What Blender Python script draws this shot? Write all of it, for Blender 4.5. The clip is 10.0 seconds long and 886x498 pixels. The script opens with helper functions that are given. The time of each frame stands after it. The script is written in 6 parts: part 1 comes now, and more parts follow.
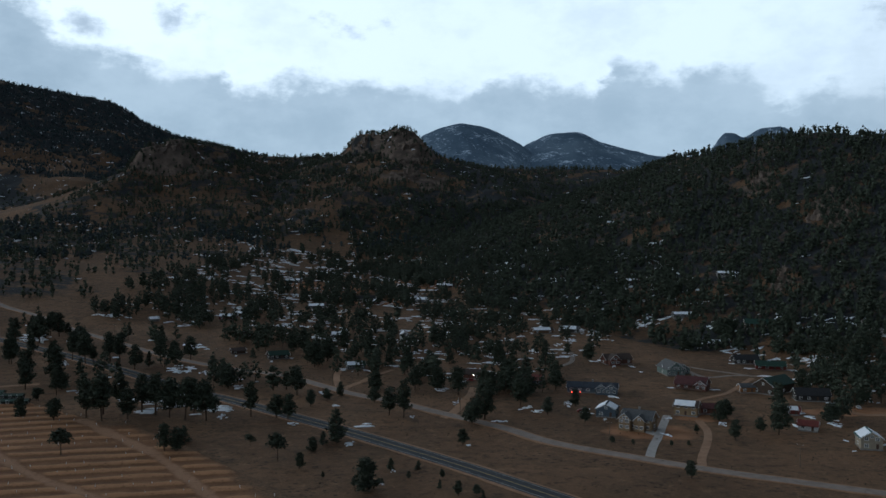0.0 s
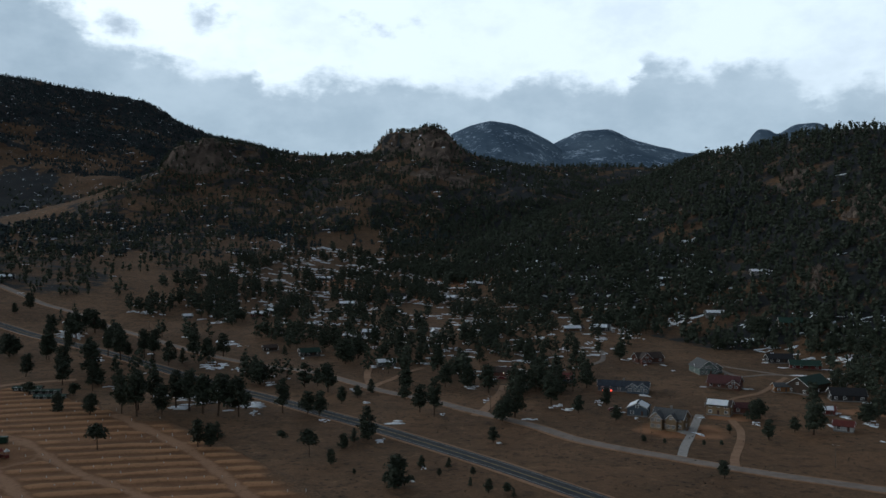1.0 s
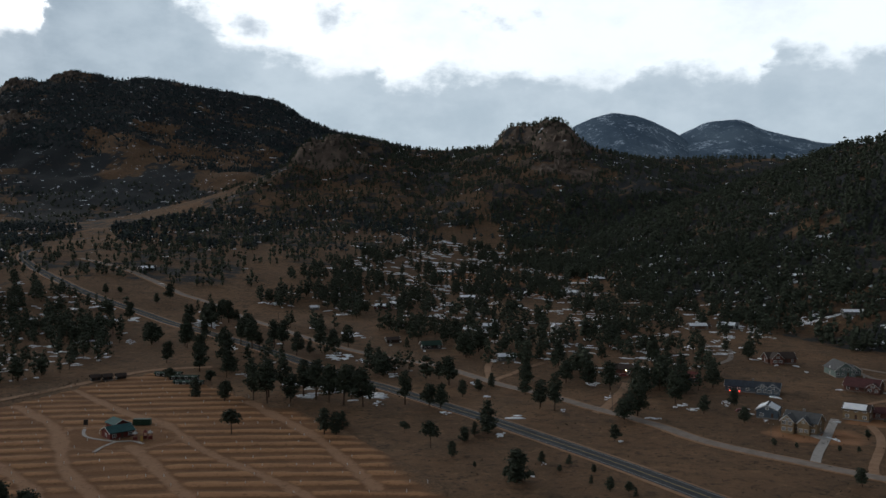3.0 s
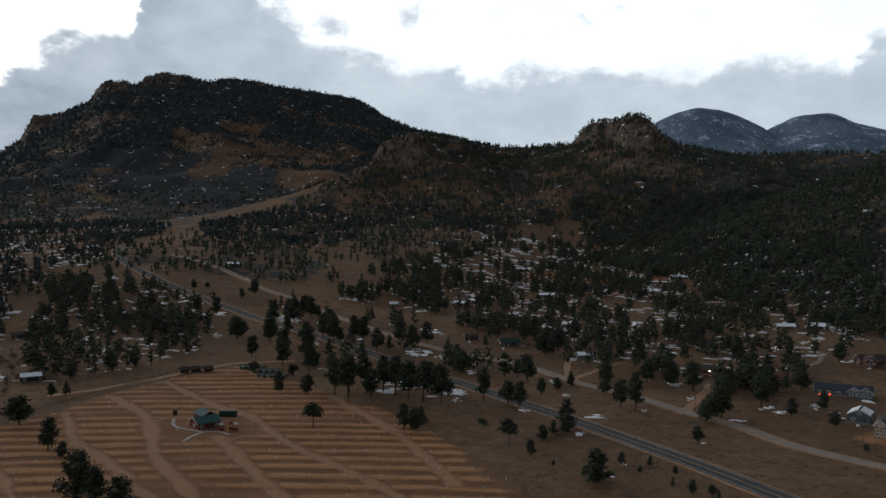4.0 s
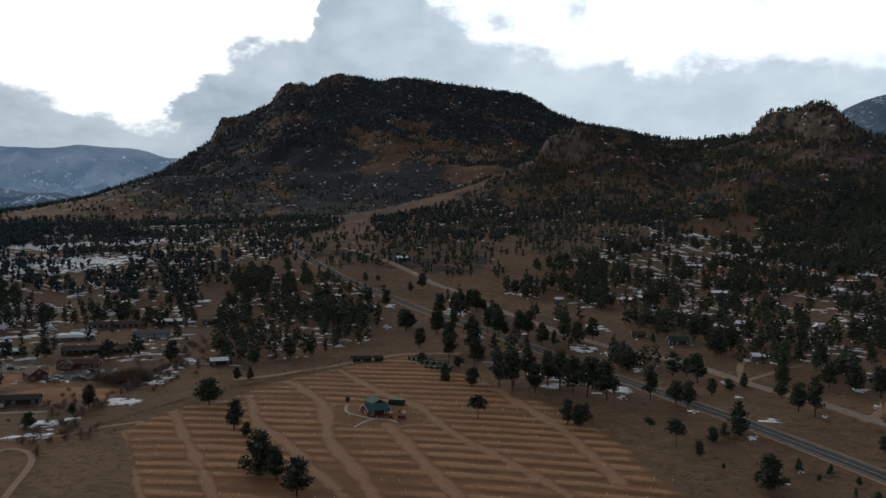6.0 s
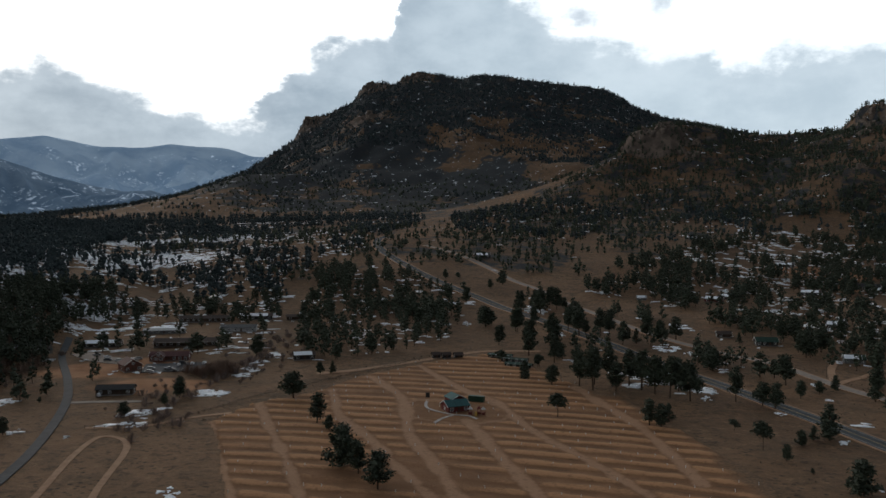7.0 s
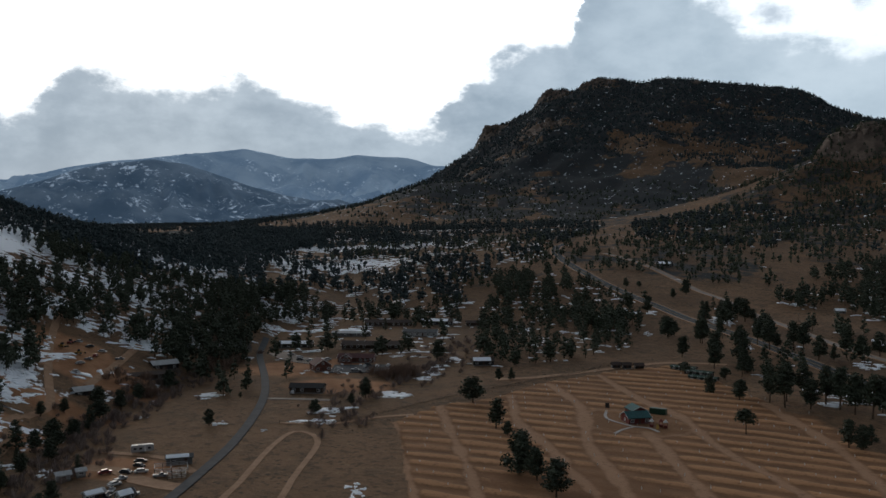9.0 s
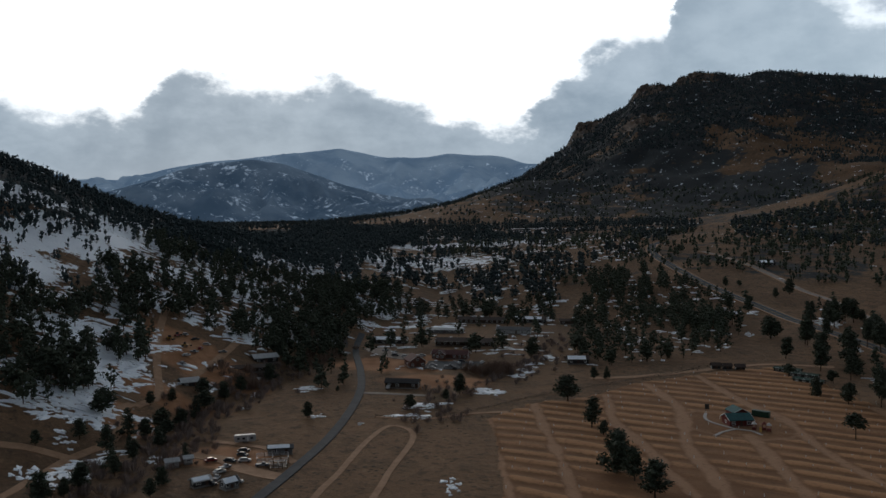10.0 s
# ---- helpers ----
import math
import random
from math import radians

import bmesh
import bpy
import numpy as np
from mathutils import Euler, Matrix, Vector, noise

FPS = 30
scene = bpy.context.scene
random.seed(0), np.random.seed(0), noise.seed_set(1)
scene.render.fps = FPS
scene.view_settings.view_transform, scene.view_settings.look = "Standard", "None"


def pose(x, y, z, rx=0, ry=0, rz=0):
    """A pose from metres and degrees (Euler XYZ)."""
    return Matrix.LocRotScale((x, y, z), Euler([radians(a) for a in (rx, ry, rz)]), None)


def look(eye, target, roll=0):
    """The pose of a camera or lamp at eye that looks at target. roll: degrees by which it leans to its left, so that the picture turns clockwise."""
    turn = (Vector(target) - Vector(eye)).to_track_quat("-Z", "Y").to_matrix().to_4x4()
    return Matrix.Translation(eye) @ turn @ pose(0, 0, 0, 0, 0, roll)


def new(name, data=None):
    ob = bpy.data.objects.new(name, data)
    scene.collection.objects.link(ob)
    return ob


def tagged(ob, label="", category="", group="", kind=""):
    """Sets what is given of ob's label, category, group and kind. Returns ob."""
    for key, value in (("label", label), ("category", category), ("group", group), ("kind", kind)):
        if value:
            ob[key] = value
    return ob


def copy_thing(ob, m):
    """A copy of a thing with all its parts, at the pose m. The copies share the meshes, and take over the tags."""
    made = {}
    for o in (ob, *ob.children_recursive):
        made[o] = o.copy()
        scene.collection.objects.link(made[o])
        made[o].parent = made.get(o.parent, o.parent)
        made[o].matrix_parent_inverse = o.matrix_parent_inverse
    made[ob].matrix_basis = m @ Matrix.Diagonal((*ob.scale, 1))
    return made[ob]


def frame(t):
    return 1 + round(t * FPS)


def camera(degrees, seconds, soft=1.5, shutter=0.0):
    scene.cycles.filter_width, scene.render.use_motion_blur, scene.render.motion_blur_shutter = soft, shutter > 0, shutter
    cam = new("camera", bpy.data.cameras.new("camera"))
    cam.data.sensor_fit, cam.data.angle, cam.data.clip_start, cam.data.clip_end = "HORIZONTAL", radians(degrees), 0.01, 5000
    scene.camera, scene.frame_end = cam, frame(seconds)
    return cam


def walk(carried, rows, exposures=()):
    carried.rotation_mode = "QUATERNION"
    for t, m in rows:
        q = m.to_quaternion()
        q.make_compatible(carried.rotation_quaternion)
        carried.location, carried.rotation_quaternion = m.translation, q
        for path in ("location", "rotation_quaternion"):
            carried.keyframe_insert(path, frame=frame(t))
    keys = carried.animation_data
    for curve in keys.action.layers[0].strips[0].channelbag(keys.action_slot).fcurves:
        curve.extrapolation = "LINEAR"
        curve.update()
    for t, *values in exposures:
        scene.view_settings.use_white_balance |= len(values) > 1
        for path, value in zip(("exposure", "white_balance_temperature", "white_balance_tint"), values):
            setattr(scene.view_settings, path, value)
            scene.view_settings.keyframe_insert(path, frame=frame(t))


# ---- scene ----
cam = camera(54.26, 10.0)
EYE, TILT = 85.0, -0.8
ROWS = [
    (0.0, 0.0, 0.0, 0.0, 0.0, 0.0, 0.0),
    (0.5, -0.1, -0.2, 0.1, 1.13, -0.07, -0.02),
    (1.0, -0.2, -0.4, 0.0, 1.98, -0.14, 0.0),
    (1.5, -0.5, -0.7, 0.1, 3.34, -0.24, -0.05),
    (2.0, -0.4, -1.0, 0.2, 5.29, -0.35, -0.08),
    (2.5, -0.4, -1.4, 0.5, 7.54, -0.46, -0.15),
    (4.0, -0.3, -2.2, 0.6, 15.17, -0.77, -0.32),
    (4.5, -0.1, -2.6, 0.7, 17.96, -0.89, -0.43),
    (5.0, 0.0, -3.1, 0.8, 20.63, -0.99, -0.39),
    (5.5, 0.3, -3.6, 0.7, 23.42, -1.07, -0.42),
    (7.0, 1.3, -5.0, 0.6, 31.43, -1.40, -0.52),
    (7.5, 1.3, -5.6, 0.7, 34.20, -1.48, -0.57),
    (8.0, 1.3, -6.1, 0.7, 36.96, -1.55, -0.58),
    (8.5, 1.7, -6.5, 0.7, 40.02, -1.61, -0.57),
    (8.6, 1.7, -6.6, 0.7, 40.66, -1.56, -0.58),
    (8.7, 1.7, -6.6, 0.7, 41.29, -1.40, -0.58),
    (8.8, 1.8, -6.7, 0.7, 41.92, -1.18, -0.59),
    (8.9, 1.8, -6.7, 0.7, 42.55, -1.03, -0.60),
    (9.0, 1.8, -6.8, 0.7, 43.18, -1.02, -0.61),
    (9.5, 1.6, -7.4, 0.5, 46.28, -1.11, -0.59),
    (10.0, 1.1, -8.1, 0.1, 49.24, -1.20, -0.62),
]
EXPOSURES = [(0.0, 0.0, 5550, 4.0), (1.0, 0.03, 5800, 5.0), (2.5, 0.1, 6200, 8.0), (4.5, 0.26, 6450, 10.0), (5.5, 0.32, 6400, 9.0),
             (7.5, 0.34, 6350, 8.0), (8.5, 0.30, 6250, 8.0), (10.0, -0.01, 6150, 8.0)]
walk(cam, [(t, pose(0, 0, EYE, TILT) @ pose(x, y, z, 90 + pitch, roll, yaw)) for t, x, y, z, yaw, pitch, roll in ROWS], EXPOSURES)


# ---------------------------------------------------------------- sky and light
def node(tree, kind, x=0, y=0, **values):
    n = tree.nodes.new(kind)
    n.location = (x, y)
    for key, value in values.items():
        n.inputs[int(key[1:]) if key[0] == "i" and key[1:].isdigit() else key].default_value = value
    return n


def calc(tree, operation, a, b=None, c=None, clamp=False):
    n = tree.nodes.new("ShaderNodeMath")
    n.operation, n.use_clamp = operation, clamp
    for i, v in enumerate((a, b, c)):
        if v is None:
            continue
        if isinstance(v, (int, float)):
            n.inputs[i].default_value = v
        else:
            tree.links.new(v, n.inputs[i])
    return n.outputs[0]


def ramp(tree, fac, stops, mode="LINEAR"):
    n = tree.nodes.new("ShaderNodeValToRGB")
    n.color_ramp.interpolation = mode
    e = n.color_ramp.elements
    while len(e) < len(stops):
        e.new(0.5)
    for el, (pos, col) in zip(e, stops):
        el.position = pos
        el.color = (*col, 1) if isinstance(col, tuple) else (col, col, col, 1)
    tree.links.new(fac, n.inputs[0])
    return n.outputs[0]


def mixed(tree, fac, a, b):
    n = tree.nodes.new("ShaderNodeMix")
    n.data_type = "RGBA"
    for i, v in ((0, fac), (6, a), (7, b)):
        if isinstance(v, (int, float)):
            n.inputs[i].default_value = v
        elif isinstance(v, tuple):
            n.inputs[i].default_value = (*v, 1)
        else:
            tree.links.new(v, n.inputs[i])
    return n.outputs[2]


def smooth(tree, v, low, high):
    n = tree.nodes.new("ShaderNodeMapRange")
    n.interpolation_type = "SMOOTHSTEP"
    n.inputs[1].default_value, n.inputs[2].default_value = low, high
    tree.links.new(v, n.inputs[0])
    return n.outputs[0]


def turb(tree, vector, scale, detail=4.0, rough=0.55, distortion=0.0):
    n = tree.nodes.new("ShaderNodeTexNoise")
    n.inputs["Scale"].default_value, n.inputs["Detail"].default_value = scale, detail
    n.inputs["Roughness"].default_value, n.inputs["Distortion"].default_value = rough, distortion
    tree.links.new(vector, n.inputs["Vector"])
    return n.outputs[0]


SUN_AZ, SUN_EL = 62.0, 16.0   # degrees: left of straight ahead, above the horizon


def make_sky():
    world = bpy.data.worlds.new("overcast_evening_sky")
    scene.world = world
    world.use_nodes = True
    t = world.node_tree
    t.nodes.clear()
    out = node(t, "ShaderNodeOutputWorld")
    back = node(t, "ShaderNodeBackground", Strength=1.0)
    sky = t.nodes.new("ShaderNodeTexSky")
    sky.sky_type, sky.sun_disc = "NISHITA", False
    sky.sun_elevation, sky.sun_rotation = radians(SUN_EL), radians(-SUN_AZ)
    where = node(t, "ShaderNodeTexCoord").outputs["Generated"]
    xyz = t.nodes.new("ShaderNodeSeparateXYZ")
    t.links.new(where, xyz.inputs[0])
    X, Y, Z = xyz.outputs
    el = calc(t, "MULTIPLY", calc(t, "ARCSINE", Z), 57.2958)
    az = calc(t, "MULTIPLY", calc(t, "ARCTAN2", calc(t, "MULTIPLY", X, -1.0), Y), 57.2958)
    plane = t.nodes.new("ShaderNodeCombineXYZ")
    t.links.new(calc(t, "MULTIPLY", az, 0.1), plane.inputs[0])
    t.links.new(calc(t, "MULTIPLY", el, 0.16), plane.inputs[1])
    P = plane.outputs[0]
    big = turb(t, P, 1.1, 5.0, 0.55)
    fine = turb(t, P, 3.2, 6.0, 0.6)
    # height of the top of the low cloud bank round the horizon, in degrees over 30
    billow = calc(t, "ADD", az, calc(t, "MULTIPLY_ADD", turb(t, P, 2.3, 5.0, 0.6), 7.0, -3.5))
    across = calc(t, "MULTIPLY_ADD", billow, 1 / 120.0, 0.3)
    bank = [(0.0, 0.30), (0.075, 0.30), (0.1175, 0.262), (0.137, 0.31), (0.1625, 0.345), (0.173, 0.325), (0.206, 0.355), (0.215, 0.302),
            (0.252, 0.318), (0.273, 0.335), (0.286, 0.302), (0.369, 0.333), (0.411, 0.298), (0.423, 0.340), (0.46, 0.345), (0.5, 0.39),
            (0.527, 0.47), (0.533, 0.60), (0.579, 0.60), (0.588, 0.39), (0.617, 0.37), (0.636, 0.325), (0.65, 0.262), (0.662, 0.196),
            (0.7025, 0.22), (0.737, 0.27), (0.767, 0.31), (0.79, 0.273), (0.85, 0.305), (0.868, 0.225), (0.9, 0.205), (1.0, 0.26)]
    top = calc(t, "MULTIPLY", ramp(t, across, bank), 30.0)
    ragged = calc(t, "MULTIPLY_ADD", fine, 4.4, -2.2)
    over = calc(t, "SUBTRACT", calc(t, "ADD", el, ragged), top)
    clear = smooth(t, over, -0.55, 1.0)
    # loose clouds above the bank: middle (az, el) and half width, half height in degrees
    loose = 0.0
    for ca, ce, wa, we in ((5.2, 13.6, 3.4, 1.5), (16.5, 13.6, 2.6, 1.5), (22.3, 12.9, 2.0, 1.1), (26.5, 13.2, 2.6, 1.2), (68.5, 9.0, 1.6, 0.7), (-30, 15, 6, 3), (-14, 17.5, 7, 1.6), (10, 18, 5, 1.6)):
        u = calc(t, "MULTIPLY", calc(t, "SUBTRACT", az, ca), 1 / wa)
        v = calc(t, "MULTIPLY", calc(t, "SUBTRACT", el, ce), 1 / we)
        r = calc(t, "ADD", calc(t, "MULTIPLY", u, u), calc(t, "MULTIPLY", v, v))
        one = smooth(t, calc(t, "ADD", calc(t, "MULTIPLY", r, -0.5), calc(t, "MULTIPLY_ADD", fine, 3.2, -1.55)), -0.25, 0.75)
        loose = calc(t, "MAXIMUM", loose, one)
    wisps = smooth(t, calc(t, "ADD", calc(t, "MULTIPLY", big, 0.7), calc(t, "MULTIPLY", fine, 0.3)), 0.46, 0.66)
    glow = ramp(t, across, [(0.0, 0.25), (0.3, 0.32), (0.5, 0.5), (0.585, 0.75), (0.63, 1.0), (0.9, 1.0), (1.0, 0.6)], "EASE")
    bright = mixed(t, glow, (0.74, 0.82, 0.88), (1.25, 1.25, 1.25))
    veil = calc(t, "MULTIPLY", wisps, calc(t, "MULTIPLY_ADD", glow, -0.45, 0.5))
    upper = mixed(t, veil, bright, (0.50, 0.56, 0.62))
    upper = mixed(t, calc(t, "MULTIPLY", loose, 0.85), upper, (0.40, 0.46, 0.53))
    # the bank is lit from behind along its upper edge and greys towards the hills
    body = smooth(t, calc(t, "ADD", calc(t, "MULTIPLY", big, 0.6), calc(t, "MULTIPLY", fine, 0.4)), 0.36, 0.64)
    west = smooth(t, az, 18.0, 46.0)
    dim = mixed(t, west, (0.40, 0.475, 0.54), (0.245, 0.305, 0.37))
    lit_side = mixed(t, west, (0.50, 0.575, 0.635), (0.37, 0.435, 0.50))
    low_tone = mixed(t, body, dim, lit_side)
    low_tone = mixed(t, calc(t, "MULTIPLY", smooth(t, el, 6.0, 1.0), calc(t, "MULTIPLY", west, 0.6)), low_tone, (0.30, 0.36, 0.43))
    low_tone = mixed(t, calc(t, "MULTIPLY", smooth(t, over, -3.0, 0.0), 0.25), low_tone, (0.55, 0.61, 0.67))
    seen = mixed(t, clear, low_tone, upper)
    # the deck thickens overhead and away from the evening glow
    near_glow = calc(t, "COSINE", calc(t, "MULTIPLY", calc(t, "SUBTRACT", az, SUN_AZ), 0.0174533))
    away = smooth(t, near_glow, 0.15, -0.55)
    overhead = smooth(t, el, 22.0, 50.0)
    deck = calc(t, "MAXIMUM", away, overhead)
    dull = mixed(t, big, (0.06, 0.068, 0.08), (0.12, 0.132, 0.15))
    cloudy = mixed(t, deck, seen, dull)
    clear_sky = mixed(t, 0.05, (0, 0, 0), sky.outputs[0])
    both = t.nodes.new("ShaderNodeMix")
    both.data_type, both.blend_type = "RGBA", "ADD"
    both.inputs[0].default_value = 0.03
    t.links.new(cloudy, both.inputs[6])
    t.links.new(clear_sky, both.inputs[7])
    t.links.new(both.outputs[2], back.inputs[0])
    t.links.new(back.outputs[0], out.inputs[0])


make_sky()
sun = new("sun", bpy.data.lights.new("sun", "SUN"))
sun.data.energy, sun.data.angle, sun.data.color = 0.5, radians(15), (1.0, 0.82, 0.66)
sun.matrix_world = look((-3000 * math.sin(radians(SUN_AZ)), 3000 * math.cos(radians(SUN_AZ)), 3000 * math.tan(radians(SUN_EL))), (0, 0, 0))


# ---------------------------------------------------------------- the lie of the land
# -- lie of the land
def lattice(ix, iy, seed):
    h = np.sin(ix * 127.1 + iy * 311.7 + seed * 74.7) * 43758.5453
    return h - np.floor(h)


def value_noise(x, y, seed):
    ix, iy = np.floor(x), np.floor(y)
    fx, fy = x - ix, y - iy
    fx, fy = fx * fx * (3 - 2 * fx), fy * fy * (3 - 2 * fy)
    a, b = lattice(ix, iy, seed), lattice(ix + 1, iy, seed)
    c, d = lattice(ix, iy + 1, seed), lattice(ix + 1, iy + 1, seed)
    return (a + (b - a) * fx) * (1 - fy) + (c + (d - c) * fx) * fy


def rough(x, y, size, octaves=4, seed=0, gain=0.5):
    """Fractal noise, about -1 to 1, of that largest size in metres."""
    total, amp, norm = 0.0, 1.0, 0.0
    for i in range(octaves):
        total = total + amp * (value_noise(x / size, y / size, seed + i) * 2 - 1)
        norm, amp, size = norm + amp, amp * gain, size * 0.47
    return total / norm * 1.4


# crests of the hills: x, y, height
KNOB = [(-613, 1008, 73), (-606, 1116, 91), (-587, 1271, 113), (-559, 1392, 157), (-537, 1507, 205), (-504, 1571, 240), (-429, 1645, 246), (-391, 1706, 246), (-300, 1772, 249), (-240, 1754, 248), (-190, 1742, 248)]
PEAK = [(-190, 1742, 248), (-154, 1730, 256), (-118, 1718, 260), (-74, 1695, 262), (-35, 1687, 254), (-14, 1691, 247), (11, 1697, 239), (35, 1711, 231), (81, 1790, 228), (235, 1835, 229), (374, 1761, 221), (440, 1642, 211)]
RIGHT = [(279, 1372, 154), (313, 1313, 189), (328, 1206, 195), (357, 1146, 197), (380, 1085, 201), (405, 1044, 206), (439, 1009, 208), (456, 979, 202), (478, 935, 191), (611, 728, 165)]
MESA = [(-2315, 1908, 124), (-2095, 2147, 243), (-2019, 2219, 312), (-1952, 2278, 378), (-1932, 2295, 415), (-1839, 2370, 472), (-1789, 2408, 515), (-1766, 2413, 540), (-1698, 2461, 540), (-1666, 2471, 560), (-1623, 2499, 576), (-1493, 2556, 560), (-1421, 2585, 569), (-1321, 2638, 553), (-1192, 2677, 535), (-1039, 2707, 510), (-1001, 2722, 489), (-949, 2740, 453), (-862, 2769, 412), (-603, 2837, 356)]
BUMP = [(-2023, 1469, 84), (-1852, 1527, 112), (-1712, 1536, 145), (-1537, 1575, 193), (-1440, 1663, 196), (-1368, 1659, 171), (-1205, 1658, 117)]
SNOWY = [(-689, -122, 200), (-817, 71, 190), (-923, 225, 146), (-977, 293, 113), (-1053, 381, 89), (-1149, 492, 72), (-1292, 658, 59)]

# rock towers that stand out of the crests: reach of their foot in metres, then x, y, height along the top
TOWERS = [(42, [(-168, 1736, 283), (-155, 1731, 289), (-138, 1727, 287)]), (50, [(-108, 1714, 288), (-92, 1706, 295), (-74, 1696, 297), (-66, 1694, 290)]),
          (45, [(-78, 1664, 268), (-62, 1650, 262)]), (60, [(-515, 1560, 246), (-492, 1580, 258), (-440, 1636, 258)]), (40, [(-128, 1722, 287), (-118, 1716, 286)]),
          (50, [(-1938, 2290, 420), (-1900, 2318, 432)]), (50, [(-1774, 2415, 541), (-1742, 2430, 546)]), (50, [(-1660, 2498, 568), (-1638, 2510, 581), (-1580, 2552, 577)]),
          (55, [(-1465, 2618, 570), (-1400, 2650, 570)])]


def crest(x, y, line):
    """Distance to a crest line and its height there, eased where two stretches are about as near."""
    ds, hs = [], []
    for (ax, ay, az), (bx, by, bz) in zip(line, line[1:]):
        dx, dy = bx - ax, by - ay
        s = np.clip(((x - ax) * dx + (y - ay) * dy) / (dx * dx + dy * dy), 0, 1)
        ds.append(np.hypot(x - ax - s * dx, y - ay - s * dy))
        hs.append(az + s * (bz - az))
    ds, hs = np.array(ds), np.array(hs)
    best = ds.min(0)
    w = np.exp(-(ds - best) / (0.16 * best + 3.0))
    return best, (w * hs).sum(0) / w.sum(0)


def floor_height(x, y):
    """The valley floor: level near the meadow, rising gently to the north-west."""
    u = -0.42 * x + 0.907 * y
    rise = 0.078 * 90 * np.logaddexp(0, (u - 470) / 90)
    cap = 72.0
    rise = np.where(rise > cap, cap + (rise - cap) * 0.12, rise)
    return rise + 1.6 * rough(x, y, 170, 3, 5) * np.clip((u - 330) / 300, 0, 1)


def land(x, y):
    x, y = np.atleast_1d(np.asarray(x, float)), np.atleast_1d(np.asarray(y, float))
    base = floor_height(x, y)
    z = base
    for line, width, power, bumps, seed in ((KNOB, 520, 1.25, 16, 11), (PEAK, 620, 1.45, 20, 21), (RIGHT, 420, 1.25, 14, 31),
                                            (MESA, 1350, 1.35, 34, 41), (BUMP, 520, 1.3, 10, 51), (SNOWY, 430, 1.1, 9, 61)):
        d, high = crest(x, y, line)
        reach = width * (np.clip((high - 60) / 430, 0.3, 1) if line is MESA else 1.0)
        s = np.clip(d / reach, 0, 1)
        shape = (1 - s) ** power
        n = rough(x, y, width * 0.33, 5, seed, 0.55)
        spurs = 0.9 - 2.2 * np.abs(rough(x, y, width * 0.115, 4, seed + 5, 0.6))
        n = n + 0.34 * spurs * np.clip((0.72 - s) * 4, 0, 1)
        hill = base + (high - base) * shape + bumps * np.clip((high - 95) / 220, 0.12, 1) * n * np.clip(s * 5, 0.12, 1) * np.clip((1 - s) * 3, 0, 1)
        k = 10.0
        z = np.where(s < 1, k * np.logaddexp(z / k, hill / k) - k * np.log(2) * np.exp(-np.abs(hill - z) / k), z)
    for reach, line in TOWERS:
        lx, ly = [p[0] for p in line], [p[1] for p in line]
        close = (x > min(lx) - reach * 1.5) & (x < max(lx) + reach * 1.5) & (y > min(ly) - reach * 1.5) & (y < max(ly) + reach * 1.5)
        if not np.any(close):
            continue
        px, py, pz = x[close], y[close], z[close]
        d, high = crest(px, py, line)
        d = d + 0.24 * reach * rough(px, py, reach * 0.8, 3, 17)
        s = np.clip((1 - d / reach) * 1.35, 0, 1)
        step = 0.8 * s ** 0.75 + 0.2 * np.floor(s * 4) / 4
        z = z.copy()
        z[close] = np.where(high > pz, pz + (high - pz) * step, pz)
    return z
# -- end of the lie


# ---------------------------------------------------------------- materials
def material(name, build, rough_value=0.85, metal=0.0, spec=0.3):
    m = bpy.data.materials.new(name)
    m.use_nodes = True
    t = m.node_tree
    b = t.nodes["Principled BSDF"]
    b.inputs["Roughness"].default_value, b.inputs["Metallic"].default_value = rough_value, metal
    b.inputs["Specular IOR Level"].default_value = spec
    build(t, b)
    return m


def place(t):
    return t.nodes.new("ShaderNodeTexCoord").outputs["Object"]


def attribute(t, name):
    n = t.nodes.new("ShaderNodeAttribute")
    n.attribute_name = name
    return n.outputs["Fac"]


def relief(t, b, height, strength, distance):
    n = t.nodes.new("ShaderNodeBump")
    n.inputs["Strength"].default_value, n.inputs["Distance"].default_value = strength, distance
    t.links.new(height, n.inputs["Height"])
    t.links.new(n.outputs[0], b.inputs["Normal"])


def mottled(name, low, high, scale, rough_value=0.85, metal=0.0, spec=0.3, bump=0.3, depth=0.02, by_object=0.0, fine=9.0):
    """A surface that wavers between two colours at two scales."""
    def build(t, b):
        p = place(t)
        n = calc(t, "ADD", calc(t, "MULTIPLY", turb(t, p, scale, 5), 0.6), calc(t, "MULTIPLY", turb(t, p, scale * fine, 3), 0.4))
        fac = smooth(t, n, 0.35, 0.65)
        if by_object:
            info = t.nodes.new("ShaderNodeObjectInfo")
            fac = calc(t, "ADD", fac, calc(t, "MULTIPLY_ADD", info.outputs["Random"], by_object * 2, -by_object), clamp=True)
        t.links.new(mixed(t, fac, low, high), b.inputs["Base Color"])
        if bump:
            relief(t, b, n, bump, depth)
    return material(name, build, rough_value, metal, spec)


def needle_material(name, low, high):
    def build(t, b):
        g = t.nodes.new("ShaderNodeNewGeometry")
        info = t.nodes.new("ShaderNodeObjectInfo")
        r = calc(t, "ADD", calc(t, "MULTIPLY", g.outputs["Random Per Island"], 0.7), calc(t, "MULTIPLY", info.outputs["Random"], 0.3))
        t.links.new(mixed(t, r, low, high), b.inputs["Base Color"])
    return material(name, build, 0.8, 0, 0.2)


